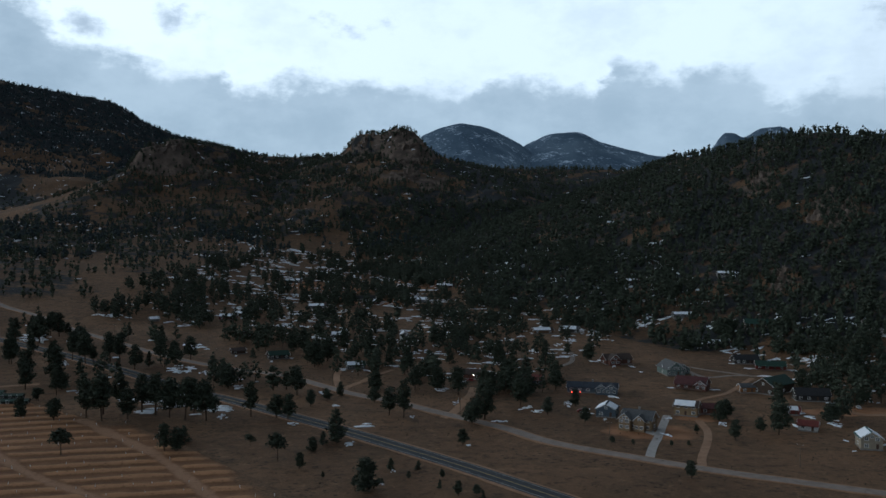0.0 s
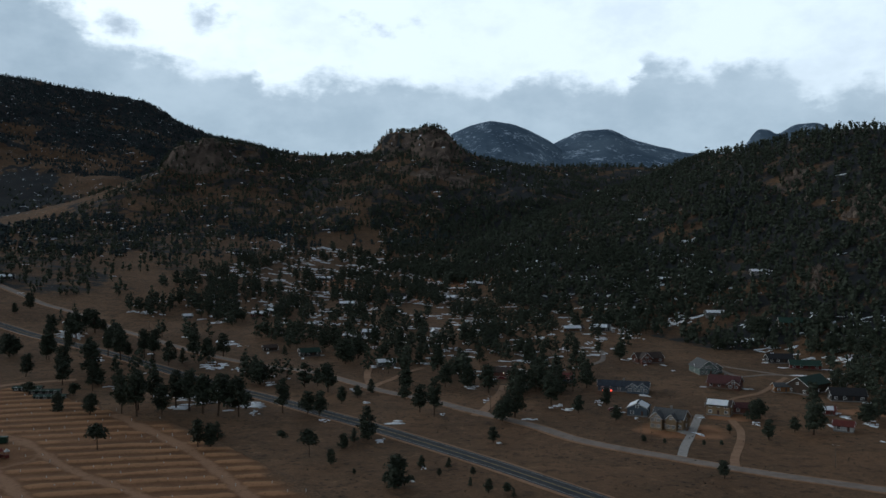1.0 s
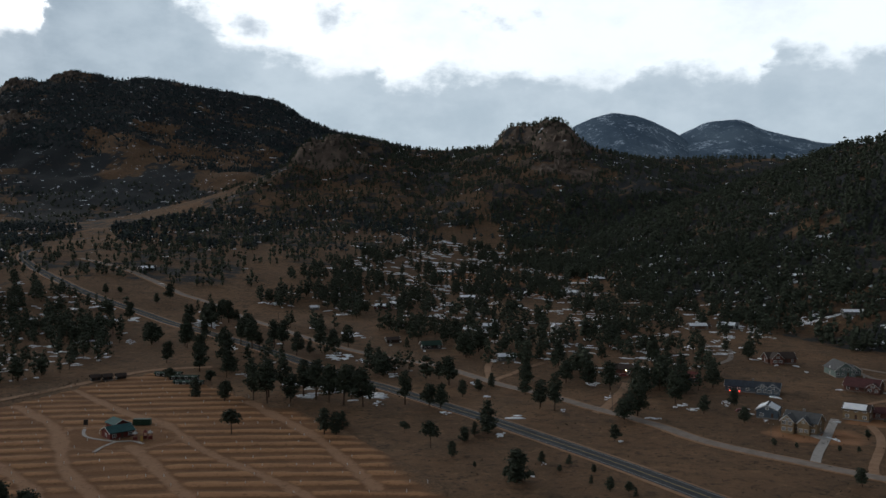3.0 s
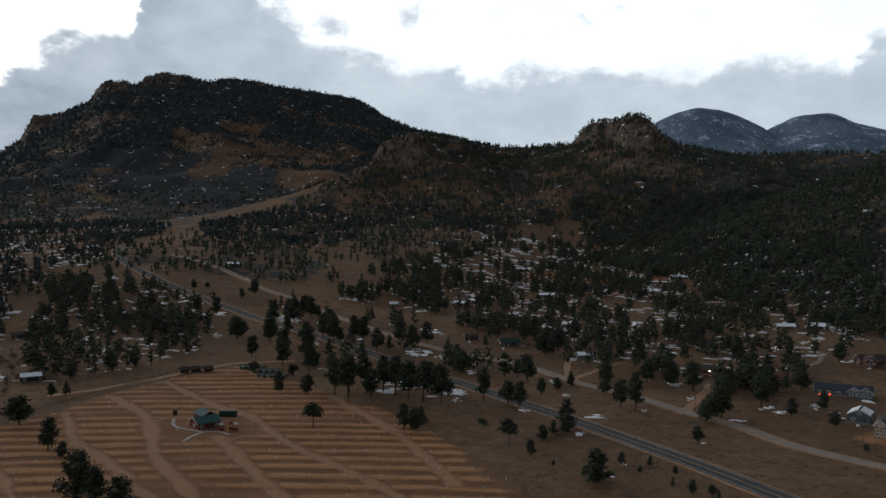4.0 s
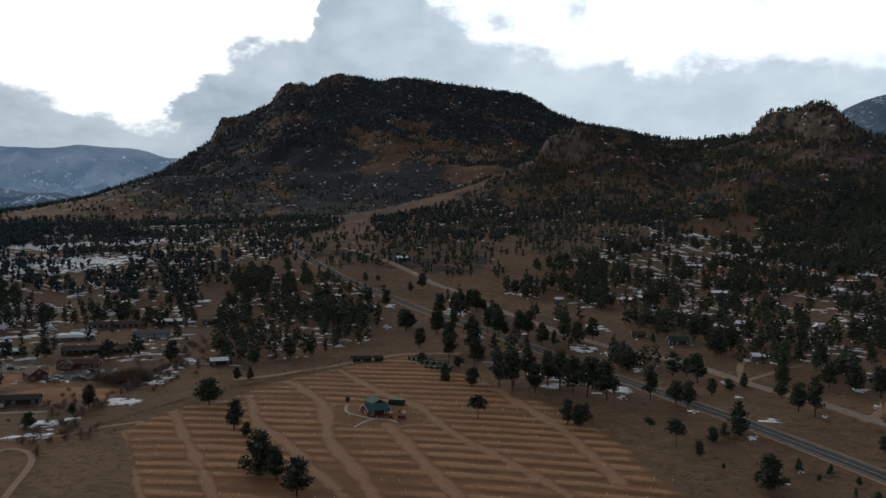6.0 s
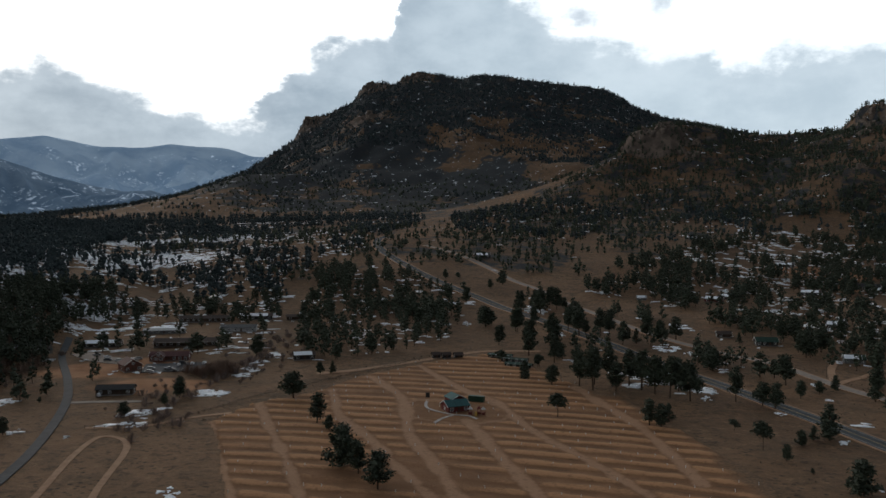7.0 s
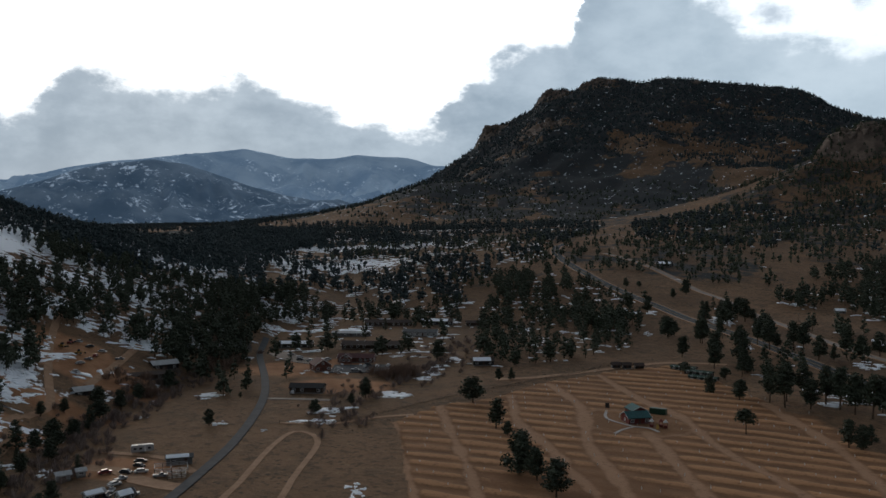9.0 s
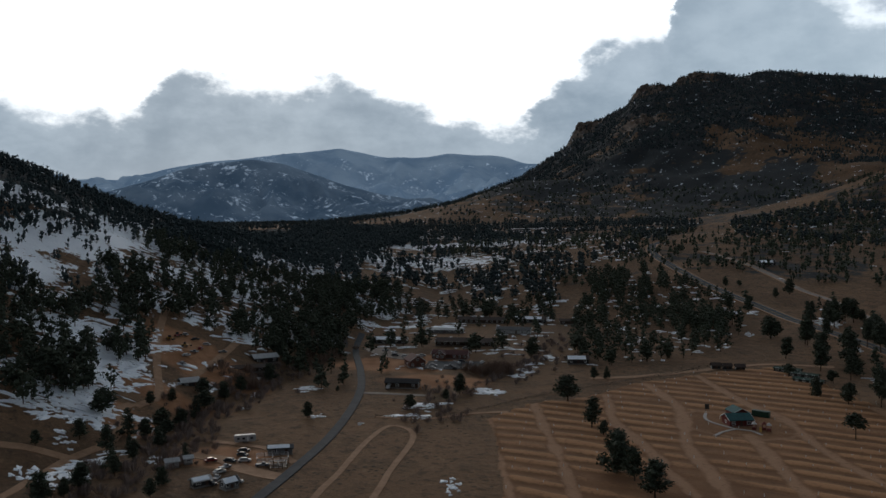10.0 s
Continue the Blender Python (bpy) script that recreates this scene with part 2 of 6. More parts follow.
def ground_build(t, b):
    p = place(t)
    big, mid, small = turb(t, p, 0.009, 5), turb(t, p, 0.06, 5), turb(t, p, 0.6, 4)
    grass = mixed(t, smooth(t, big, 0.35, 0.65), (0.108, 0.066, 0.039), (0.171, 0.103, 0.059))
    grass = mixed(t, calc(t, "MULTIPLY", smooth(t, mid, 0.45, 0.7), 0.6), grass, (0.084, 0.058, 0.036))
    grass = mixed(t, calc(t, "MULTIPLY", smooth(t, small, 0.5, 0.72), 0.45), grass, (0.206, 0.126, 0.070))
    clumps = turb(t, p, 0.2, 6, 0.7)
    grass = mixed(t, calc(t, "MULTIPLY", smooth(t, clumps, 0.52, 0.64), 0.75), grass, (0.056, 0.039, 0.026))
    grass = mixed(t, calc(t, "MULTIPLY", smooth(t, clumps, 0.44, 0.34), 0.55), grass, (0.226, 0.144, 0.082))
    speck = turb(t, p, 1.7, 4, 0.75)
    grass = mixed(t, calc(t, "MULTIPLY", smooth(t, speck, 0.56, 0.66), 0.7), grass, (0.045, 0.033, 0.022))
    grass = mixed(t, calc(t, "MULTIPLY", smooth(t, speck, 0.42, 0.32), 0.5), grass, (0.25, 0.158, 0.092))
    tussock = t.nodes.new("ShaderNodeTexVoronoi")
    tussock.inputs["Scale"].default_value = 0.32
    t.links.new(p, tussock.inputs["Vector"])
    dots = calc(t, "MULTIPLY", smooth(t, tussock.outputs["Distance"], 0.34, 0.14), smooth(t, turb(t, p, 0.035, 4), 0.44, 0.6))
    grass = mixed(t, calc(t, "MULTIPLY", dots, 0.85), grass, (0.038, 0.030, 0.022))
    bald = smooth(t, turb(t, p, 0.022, 6, 0.68, 0.6), 0.56, 0.68)
    grass = mixed(t, calc(t, "MULTIPLY", bald, 0.4), grass, (0.20, 0.112, 0.062))
    dirt = mixed(t, smooth(t, mid, 0.35, 0.65), (0.22, 0.108, 0.054), (0.32, 0.168, 0.09))
    n_dirt = calc(t, "ADD", attribute(t, "dirt"), calc(t, "MULTIPLY_ADD", mid, 0.8, -0.4))
    c = mixed(t, smooth(t, n_dirt, 0.35, 0.65), grass, dirt)
    crack = t.nodes.new("ShaderNodeTexVoronoi")
    crack.inputs["Scale"].default_value = 0.055
    t.links.new(p, crack.inputs["Vector"])
    stone = mixed(t, smooth(t, mid, 0.35, 0.7), (0.085, 0.066, 0.054), (0.19, 0.144, 0.112))
    stone = mixed(t, calc(t, "MULTIPLY", smooth(t, crack.outputs["Distance"], 0.55, 0.2), 0.35), stone, (0.07, 0.055, 0.046))
    n_rock = calc(t, "ADD", attribute(t, "rock"), calc(t, "MULTIPLY_ADD", mid, 0.9, -0.45))
    c = mixed(t, smooth(t, n_rock, 0.4, 0.6), c, stone)
    # dark ground stands for canopy and shade between pines, blued for haze
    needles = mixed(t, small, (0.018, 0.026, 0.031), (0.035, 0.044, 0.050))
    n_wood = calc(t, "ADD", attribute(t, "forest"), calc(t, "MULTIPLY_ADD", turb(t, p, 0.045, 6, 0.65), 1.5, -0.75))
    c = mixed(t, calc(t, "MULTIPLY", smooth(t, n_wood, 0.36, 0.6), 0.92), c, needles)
    streak = calc(t, "ADD", calc(t, "MULTIPLY", turb(t, p, 0.05, 6, 0.62), 0.5), calc(t, "MULTIPLY", turb(t, p, 0.16, 5, 0.65), 0.5))
    n_snow = calc(t, "ADD", attribute(t, "snow"), calc(t, "MULTIPLY_ADD", streak, 2.3, -1.15))
    snow = mixed(t, small, (0.72, 0.77, 0.84), (0.88, 0.90, 0.92))
    c = mixed(t, smooth(t, n_snow, 0.47, 0.55), c, snow)
    t.links.new(c, b.inputs["Base Color"])
    relief(t, b, calc(t, "ADD", calc(t, "MULTIPLY", small, 0.35), calc(t, "ADD", mid, calc(t, "MULTIPLY", clumps, 0.8))), 0.8, 1.3)


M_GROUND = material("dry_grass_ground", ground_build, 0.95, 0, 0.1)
M_NEEDLE = needle_material("pine_needles", (0.029, 0.037, 0.025), (0.062, 0.075, 0.049))
# distant pines: needle colour lightened and blued to stand for haze
M_NEEDLE_FAR = needle_material("hazed_far_needles", (0.022, 0.034, 0.037), (0.046, 0.064, 0.067))
M_BARK = mottled("pine_bark", (0.05, 0.034, 0.025), (0.12, 0.075, 0.05), 2.0, 0.95)
M_ASPHALT = mottled("asphalt", (0.034, 0.039, 0.045), (0.056, 0.062, 0.069), 0.25, 0.88, spec=0.15)
M_GRAVEL = mottled("gravel_road", (0.17, 0.14, 0.12), (0.25, 0.21, 0.18), 0.3, 0.95)
M_CONCRETE = mottled("pale_concrete", (0.27, 0.255, 0.24), (0.37, 0.35, 0.33), 0.6, 0.9)
M_WHITE_LINE = mottled("worn_white_paint", (0.2, 0.2, 0.2), (0.32, 0.32, 0.31), 1.5, 0.7)
M_YELLOW_LINE = mottled("worn_yellow_paint", (0.2, 0.15, 0.06), (0.3, 0.22, 0.08), 1.5, 0.7)
M_SNOW = mottled("old_snow", (0.76, 0.81, 0.88), (0.90, 0.92, 0.94), 0.4, 0.8, bump=0.4, depth=0.1)
M_TWIG = mottled("grey_twigs", (0.15, 0.118, 0.105), (0.27, 0.21, 0.185), 0.5, 0.95, bump=0)
M_TWIG_RED = mottled("brown_twigs", (0.14, 0.095, 0.075), (0.22, 0.15, 0.11), 0.3, 0.95, bump=0)
M_SHRUB = mottled("dark_sage", (0.03, 0.03, 0.022), (0.075, 0.058, 0.042), 0.2, 0.95, bump=0)
M_GRANITE = mottled("tan_granite", (0.08, 0.064, 0.053), (0.21, 0.16, 0.124), 0.09, 0.9, bump=0.8, depth=0.8)
M_DIRT = mottled("dirt_track", (0.22, 0.125, 0.07), (0.31, 0.19, 0.115), 0.3, 0.95)


# ---------------------------------------------------------------- building helpers
def mesh_of(name, verts, faces, mats=(), index=None, flat=True):
    """A mesh from arrays: verts (n, 3); faces (m, 3) or (m, 4)."""
    verts, faces = np.asarray(verts, np.float32), np.asarray(faces, np.int32)
    me = bpy.data.meshes.new(name)
    k = faces.shape[1]
    me.vertices.add(len(verts))
    me.vertices.foreach_set("co", verts.ravel())
    me.loops.add(faces.size)
    me.loops.foreach_set("vertex_index", faces.ravel())
    me.polygons.add(len(faces))
    me.polygons.foreach_set("loop_start", np.arange(0, faces.size, k, dtype=np.int32))
    me.polygons.foreach_set("loop_total", np.full(len(faces), k, np.int32))
    for m in mats:
        me.materials.append(m)
    if index is not None:
        me.polygons.foreach_set("material_index", np.asarray(index, np.int32))
    me.polygons.foreach_set("use_smooth", np.full(len(faces), not flat))
    me.update(calc_edges=True)
    return me


def part(name, bm, mat, parent, label=""):
    me = bpy.data.meshes.new(name)
    bm.to_mesh(me)
    bm.free()
    me.materials.append(mat)
    ob = new(name, me)
    ob.parent = parent
    return tagged(ob, label)


def box(bm, x0, x1, y0, y1, z0, z1, bevel=0.0):
    r = bmesh.ops.create_cube(bm, size=1.0)
    bmesh.ops.scale(bm, vec=(x1 - x0, y1 - y0, z1 - z0), verts=r["verts"])
    bmesh.ops.translate(bm, vec=((x0 + x1) / 2, (y0 + y1) / 2, (z0 + z1) / 2), verts=r["verts"])
    if bevel:
        edges = list({e for v in r["verts"] for e in v.link_edges})
        bmesh.ops.bevel(bm, geom=edges, offset=bevel, segments=1, affect="EDGES")
    return bm


def boxed(*a, **k):
    return box(bmesh.new(), *a, **k)


GX, GY = np.arange(-800, 360, 4.0), np.arange(20, 1300, 4.0)
GZ = land(*np.meshgrid(GX, GY))


def lie(x, y):
    """Heights near the settlement, read off a grid; land() past it."""
    x, y = np.asarray(x, float), np.asarray(y, float)
    u, v = (x - GX[0]) / 4, (y - GY[0]) / 4
    within = (u >= 0) & (v >= 0) & (u < len(GX) - 1.001) & (v < len(GY) - 1.001)
    if not np.all(within):
        return land(x, y)
    i, j = u.astype(int), v.astype(int)
    fu, fv = u - i, v - j
    return (GZ[j, i] * (1 - fu) + GZ[j, i + 1] * fu) * (1 - fv) + (GZ[j + 1, i] * (1 - fu) + GZ[j + 1, i + 1] * fu) * fv


def height(x, y):
    return float(lie(np.array([x]), np.array([y]))[0])


def inside(px, py, poly):
    hit = np.zeros(px.shape, bool)
    for (ax, ay), (bx, by) in zip(poly, poly[1:] + poly[:1]):
        cross = ((ay > py) != (by > py)) & (px < (bx - ax) * (py - ay) / (by - ay + 1e-12) + ax)
        hit ^= cross
    return hit


def near_line(x, y, points):
    best = np.full(x.shape, 1e9)
    for (ax, ay), (bx, by) in zip(points, points[1:]):
        dx, dy = bx - ax, by - ay
        s = np.clip(((x - ax) * dx + (y - ay) * dy) / (dx * dx + dy * dy), 0, 1)
        best = np.minimum(best, np.hypot(x - ax - s * dx, y - ay - s * dy))
    return best


# ---------------------------------------------------------------- ground
def make_ground():
    az = np.radians(np.concatenate([np.arange(-30, 80, 0.2), np.arange(80, 330, 4.0)]))
    ring = np.concatenate([[0.5, 20], np.geomspace(60, 195, 16), np.arange(200, 1000, 3.8), np.arange(1000, 2000, 9), np.arange(2000, 3250, 14), np.geomspace(3300, 4800, 14)])
    A, R = np.meshgrid(az, ring)
    x, y = -R * np.sin(A), R * np.cos(A)
    z = land(x, y)
    rows, cols = A.shape
    idx = np.arange(rows * cols).reshape(rows, cols)
    nxt = np.roll(idx, -1, axis=1)
    faces = np.stack([idx[:-1], nxt[:-1], nxt[1:], idx[1:]], -1).reshape(-1, 4)
    me = mesh_of("ground", np.stack([x, y, z], -1).reshape(-1, 3), faces, [M_GROUND], flat=False)
    # where snow lies, rock shows and the soil is bare
    gx, gy = np.gradient(z, axis=1), np.gradient(z, axis=0)
    slope = np.hypot(gx / np.maximum(1e-3, np.hypot(np.gradient(x, axis=1), np.gradient(y, axis=1))),
                     gy / np.maximum(1e-3, np.hypot(np.gradient(x, axis=0), np.gradient(y, axis=0))))
    snow = snow_cover(x, y, z)
    rock = np.clip((slope - 0.5) * 1.2, 0, 0.5) + rock_cover(x, y)
    dirt = dirt_cover(x, y)
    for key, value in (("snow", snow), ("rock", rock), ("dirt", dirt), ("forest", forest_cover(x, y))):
        a = me.attributes.new(key, "FLOAT", "POINT")
        a.data.foreach_set("value", value.astype(np.float32).ravel())
    return tagged(new("ground", me), "dry brown grassland with bare rock and thin snow", "ground", kind="structure")


def spot(x, y, cx, cy, rx, ry, turn=0.0):
    c, s = math.cos(radians(turn)), math.sin(radians(turn))
    u, v = (x - cx) * c + (y - cy) * s, -(x - cx) * s + (y - cy) * c
    return np.clip(1.4 - np.hypot(u / rx, v / ry), 0, 1)


# hills: crest, reach of the trees, size of the stands, how bare they are, how much thicker towards the top
STANDS = {"knob": (KNOB, 480, 75, 0.0, 0.5, 1), "peak": (PEAK, 560, 75, -0.05, 0.55, 2), "right": (RIGHT, 440, 70, -0.9, 0.3, 3),
          "mesa": (MESA, 1300, 130, 0.92, 2.3, 4), "bump": (BUMP, 440, 110, -0.3, 0.2, 5), "snowy": (SNOWY, 310, 80, -0.8, 0.9, 6)}
# open grass on the flat-topped mountain: x, y, half sizes
GLADES = [(-1326, 1863, 125, 80), (-1018, 1796, 180, 105), (-1173, 1870, 70, 50), (-1460, 1640, 90, 70), (-836, 1860, 60, 50), (-1590, 2150, 50, 22)]


def stand_density(x, y, key):
    line, reach, size, bare, top, seed = STANDS[key]
    d, high = crest(x, y, line)
    open_ground = 0.0
    if key == "mesa":
        for e in GLADES:
            open_ground = np.maximum(open_ground, 1.7 * spot(x, y, *e))
    return np.where(d < reach, rough(x, y, size, 4, seed * 9) - open_ground + top * (1 - d / reach) - bare - 0.9 * np.clip((d - reach) / 130 + 1, 0, 1), -1.0)


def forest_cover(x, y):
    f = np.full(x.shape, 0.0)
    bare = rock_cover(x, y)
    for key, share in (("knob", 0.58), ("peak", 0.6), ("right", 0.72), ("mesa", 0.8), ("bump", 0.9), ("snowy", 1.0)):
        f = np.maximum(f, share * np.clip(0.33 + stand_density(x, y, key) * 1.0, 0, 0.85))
    # open ground of the flat-topped mountain also takes the haze-blued tone
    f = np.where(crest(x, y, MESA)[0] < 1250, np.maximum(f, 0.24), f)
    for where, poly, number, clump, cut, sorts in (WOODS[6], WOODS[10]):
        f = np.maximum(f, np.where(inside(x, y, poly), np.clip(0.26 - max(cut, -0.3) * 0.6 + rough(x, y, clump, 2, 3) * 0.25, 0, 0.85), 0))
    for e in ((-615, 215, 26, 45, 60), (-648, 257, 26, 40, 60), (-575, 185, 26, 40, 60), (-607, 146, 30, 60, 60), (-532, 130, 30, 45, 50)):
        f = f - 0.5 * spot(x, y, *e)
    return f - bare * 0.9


def snow_cover(x, y, z):
    far = np.hypot(x, y)
    s = 0.06 + 0.13 * np.clip((far - 650) / 500, 0, 1)
    s = np.where(inside(x, y, WOODS[3][1]) & (x > -900), 0.5, s)
    s = np.where(crest(x, y, MESA)[0] < 1200, 0.25, s)
    d, high = crest(x, y, SNOWY)
    s = np.maximum(s, np.clip((d - 95) / 60, 0, 1) * np.clip((310 - d) / 90, 0, 1) * (0.30 + 0.2 * rough(x, y, 80, 2, 8)))
    for e in ((-668, 165, 30, 48, 20), (-572, 142, 36, 42, 20), (-666, 233, 42, 30, 30), (-694, 281, 36, 34, 30), (-610, 175, 25, 40, 20)):
        s = np.maximum(s, 0.85 * spot(x, y, *e))
    for e in ((-615, 215, 26, 45, 60), (-648, 257, 26, 40, 60), (-575, 185, 26, 40, 60), (-560, 120, 30, 50, 60), (-520, 130, 30, 45, 50), (-400, 125, 30, 15, 25), (-440, 120, 30, 15, 20)):
        s = np.maximum(s, 0.78 * spot(x, y, *e))
    for e in ((-425, 140, 55, 30, 20), (-365, 112, 40, 22, 20), (-760, 600, 170, 70, 40), (-880, 760, 200, 70, 40), (-540, 275, 30, 25, 30)):
        s = np.maximum(s, 0.60 * spot(x, y, *e))
    s[far < 250] = 0
    return s


def rock_cover(x, y):
    r = 0.0 * x
    for e in ((-83, 1640, 55, 60), (-81, 1500, 35, 45), (-490, 1545, 60, 55), (347, 940, 24, 26), (360, 805, 24, 36),
              (272, 697, 16, 22), (-1620, 2474, 70, 50), (-1750, 2402, 60, 50), (-1930, 2290, 70, 50), (-1590, 2150, 90, 50), (-28, 1506, 60, 50)):
        r = np.maximum(r, 0.62 * spot(x, y, *e))
    return r


def dirt_cover(x, y):
    r = 0.0 * x
    for e in ((-425, 185, 55, 26, 20), (-440, 190, 40, 20, 20), (-285, 135, 26, 16, 30), (-375, 150, 14, 40, -60), (-350, 122, 25, 12, 20), (-10, 960, 70, 40, 0), (-60, 830, 60, 30, 0), (-120, 900, 60, 40, 0),
              (-390, 300, 50, 30, 40), (90, 372, 22, 18, 0), (120, 400, 16, 10, 0), (195, 415, 30, 10, 10), (-340, 280, 35, 20, 40)):
        r = np.maximum(r, 0.85 * spot(x, y, *e))
    return r


WOODS = [  # where, outline, number, size of the stands, how bare, near or far
    ("by the highway bend", [(-421, 485), (-517, 621), (-508, 680), (-437, 654), (-368, 618), (-318, 542), (-278, 467), (-288, 417), (-303, 368), (-350, 397)], 270, 34, -0.1, "mid"),
    ("over the settlement", [(-281, 677), (-289, 811), (-228, 1149), (-65, 1186), (139, 987), (223, 821), (207, 678), (134, 650), (79, 557), (29, 465), (5, 479), (-48, 547), (-91, 622), (-150, 632), (-209, 660)], 1350, 38, 0.0, "mid"),
    ("beside the highway", [(-313, 626), (-300, 650), (-217, 599), (-180, 605), (-127, 534), (-79, 443), (-81, 393), (-158, 412), (-246, 519)], 36, 40, 0.0, "mid"),
    ("in the western valley", [(-792, 349), (-1748, 1103), (-1120, 928), (-814, 571), (-598, 417), (-517, 321), (-463, 303), (-454, 227), (-480, 198), (-467, 160), (-529, 167)], 3300, 45, -0.75, "far"),
    ("over the western settlement", [(-1413, 996), (-630, 845), (-571, 765), (-523, 576), (-400, 480), (-533, 404), (-598, 417)], 1150, 45, -0.05, "far"),
    ("above the stream", [(-520, 113), (-483, 164), (-454, 180), (-371, 132), (-349, 96), (-358, 78)], 70, 26, -0.2, "mid"),
    ("across the valley head", [(-1499, 1135), (-992, 1370), (-699, 1094), (-592, 839), (-929, 876), (-1347, 1032)], 1150, 60, -0.2, "far"),
    ("among the eastern lots", [(207, 678), (306, 597), (226, 441), (186, 430), (191, 566)], 60, 40, 0.1, "mid"),
    ("beside the side road", [(-467, 231), (-480, 268), (-441, 315), (-385, 291), (-355, 237), (-368, 215)], 24, 30, -0.1, "mid"),
    ("round the lodge", [(-522, 385), (-505, 500), (-392, 425), (-345, 352), (-380, 350), (-440, 322)], 45, 30, 0.15, "mid"),
    ("in a dense clump by the side road", [(-437, 262), (-485, 268), (-505, 312), (-478, 322), (-440, 296), (-428, 278)], 55, 30, -1.2, "mid"),
    ("on the slope above the lodge", [(-608, 376), (-623, 456), (-588, 470), (-526, 391), (-482, 340), (-499, 307)], 150, 30, -0.5, "mid"),
    ("round the eastern houses", [(189, 402), (149, 358), (150, 412), (213, 470), (255, 542), (262, 470)], 30, 30, -0.3, "mid"),
    ("among the lots above the gravel road", [(-209, 660), (-150, 598), (-95, 540), (-55, 500), (0, 450), (40, 436), (62, 470), (92, 590), (79, 557), (29, 465), (5, 479), (-48, 547), (-91, 622), (-150, 632)], 75, 26, -0.1, "mid"),
    ("on the snowy valley side", [(-497, 112), (-555, 211), (-481, 195), (-436, 167), (-408, 131), (-370, 116), (-366, 80), (-420, 93)], 95, 26, 0.05, "mid"),
    ("down the far valley", [(-900, 420), (-1400, 600), (-3000, 1000), (-3300, 2300), (-2350, 1850), (-1850, 1400), (-1500, 1135), (-1120, 928)], 3600, 120, -1.3, "far"),
    ("at the foot of the hills", [(-657, 1092), (-593, 1279), (-319, 1314), (-62, 1269), (14, 1225), (-195, 1112), (-342, 883), (-522, 891)], 650, 45, 0.1, "far"),
]
make_ground()


# ---------------------------------------------------------------- roads
def spline(points, step=4.0):
    p = np.array(points, float)
    q = np.vstack([2 * p[0] - p[1], p, 2 * p[-1] - p[-2]])
    out = []
    for i in range(1, len(q) - 2):
        n = max(2, int(np.hypot(*(q[i + 1] - q[i])) / step))
        for s in np.linspace(0, 1, n, endpoint=False):
            a, b, c, d = q[i - 1], q[i], q[i + 1], q[i + 2]
            out.append(0.5 * (2 * b + (c - a) * s + (2 * a - 5 * b + 4 * c - d) * s * s + (3 * b - a - 3 * c + d) * s ** 3))
    out.append(p[-1])
    return np.array(out)


def ribbon(name, line, left, right, lift, mat, thick=0.5, wobble=0.0, seed=0):
    """A strip along a line, from left to right of it, with a crown of its own thickness, laid on the land."""
    d = np.gradient(line, axis=0)
    d /= np.hypot(d[:, 0], d[:, 1])[:, None] + 1e-9
    nrm = np.stack([-d[:, 1], d[:, 0]], -1)
    wob = wobble * rough(line[:, 0], line[:, 1], 14, 3, seed) if wobble else np.zeros(len(line))
    a, b = line + nrm * (left + wob)[:, None], line + nrm * (right + wob * 0.6)[:, None]
    za, zb, zm = lie(a[:, 0], a[:, 1]), lie(b[:, 0], b[:, 1]), lie(line[:, 0], line[:, 1])
    sag = np.maximum(0, zm - (za + zb) / 2) + lift
    top_a, top_b = np.column_stack([a, za + sag]), np.column_stack([b, zb + sag])
    n = len(line)
    v = np.vstack([top_a, top_b, top_a - [0, 0, thick], top_b - [0, 0, thick]])
    i = np.arange(n - 1)
    f = np.vstack([np.stack([i + n, i + n + 1, i + 1, i], -1), np.stack([i, i + 1, i + 2 * n + 1, i + 2 * n], -1),
                   np.stack([i + 3 * n, i + 3 * n + 1, i + n + 1, i + n], -1)])
    return new(name, mesh_of(name, v, f, [mat]))


HIGHWAY = [(66, 240), (34, 282), (3, 320), (-40, 367), (-69, 395), (-104, 427), (-131, 449), (-185, 497), (-258, 555), (-329, 603), (-382, 633), (-446, 673), (-516, 729), (-555, 768), (-587, 812), (-600, 850)]
GRAVEL = [(200, 252), (146, 283), (104, 307), (78, 325), (45, 351), (26, 377), (-7, 412), (-20, 426), (-49, 450), (-87, 489), (-121, 507), (-156, 529), (-191, 558), (-236, 598), (-306, 658), (-352, 687), (-454, 764), (-513, 797)]
SIDE = [(-216, 96), (-236, 121), (-256, 146), (-290, 185), (-341, 233), (-386, 266), (-448, 306), (-489, 340)]


def road(points, width, mat, label, name="road", lift=0.35, step=4.0):
    line = spline(points, step)
    w = np.full(len(line), width / 2)
    return tagged(ribbon(name, line, w, -w, lift, mat), label, "road", kind="structure"), line


highway, line = road(HIGHWAY, 9.4, M_ASPHALT, "two-lane grey asphalt highway with painted lines")
gravel, line2 = road(GRAVEL, 6.0, M_GRAVEL, "pale grey gravel road along the highway")
side, line3 = road(SIDE, 4.0, M_ASPHALT, "narrow asphalt side road")


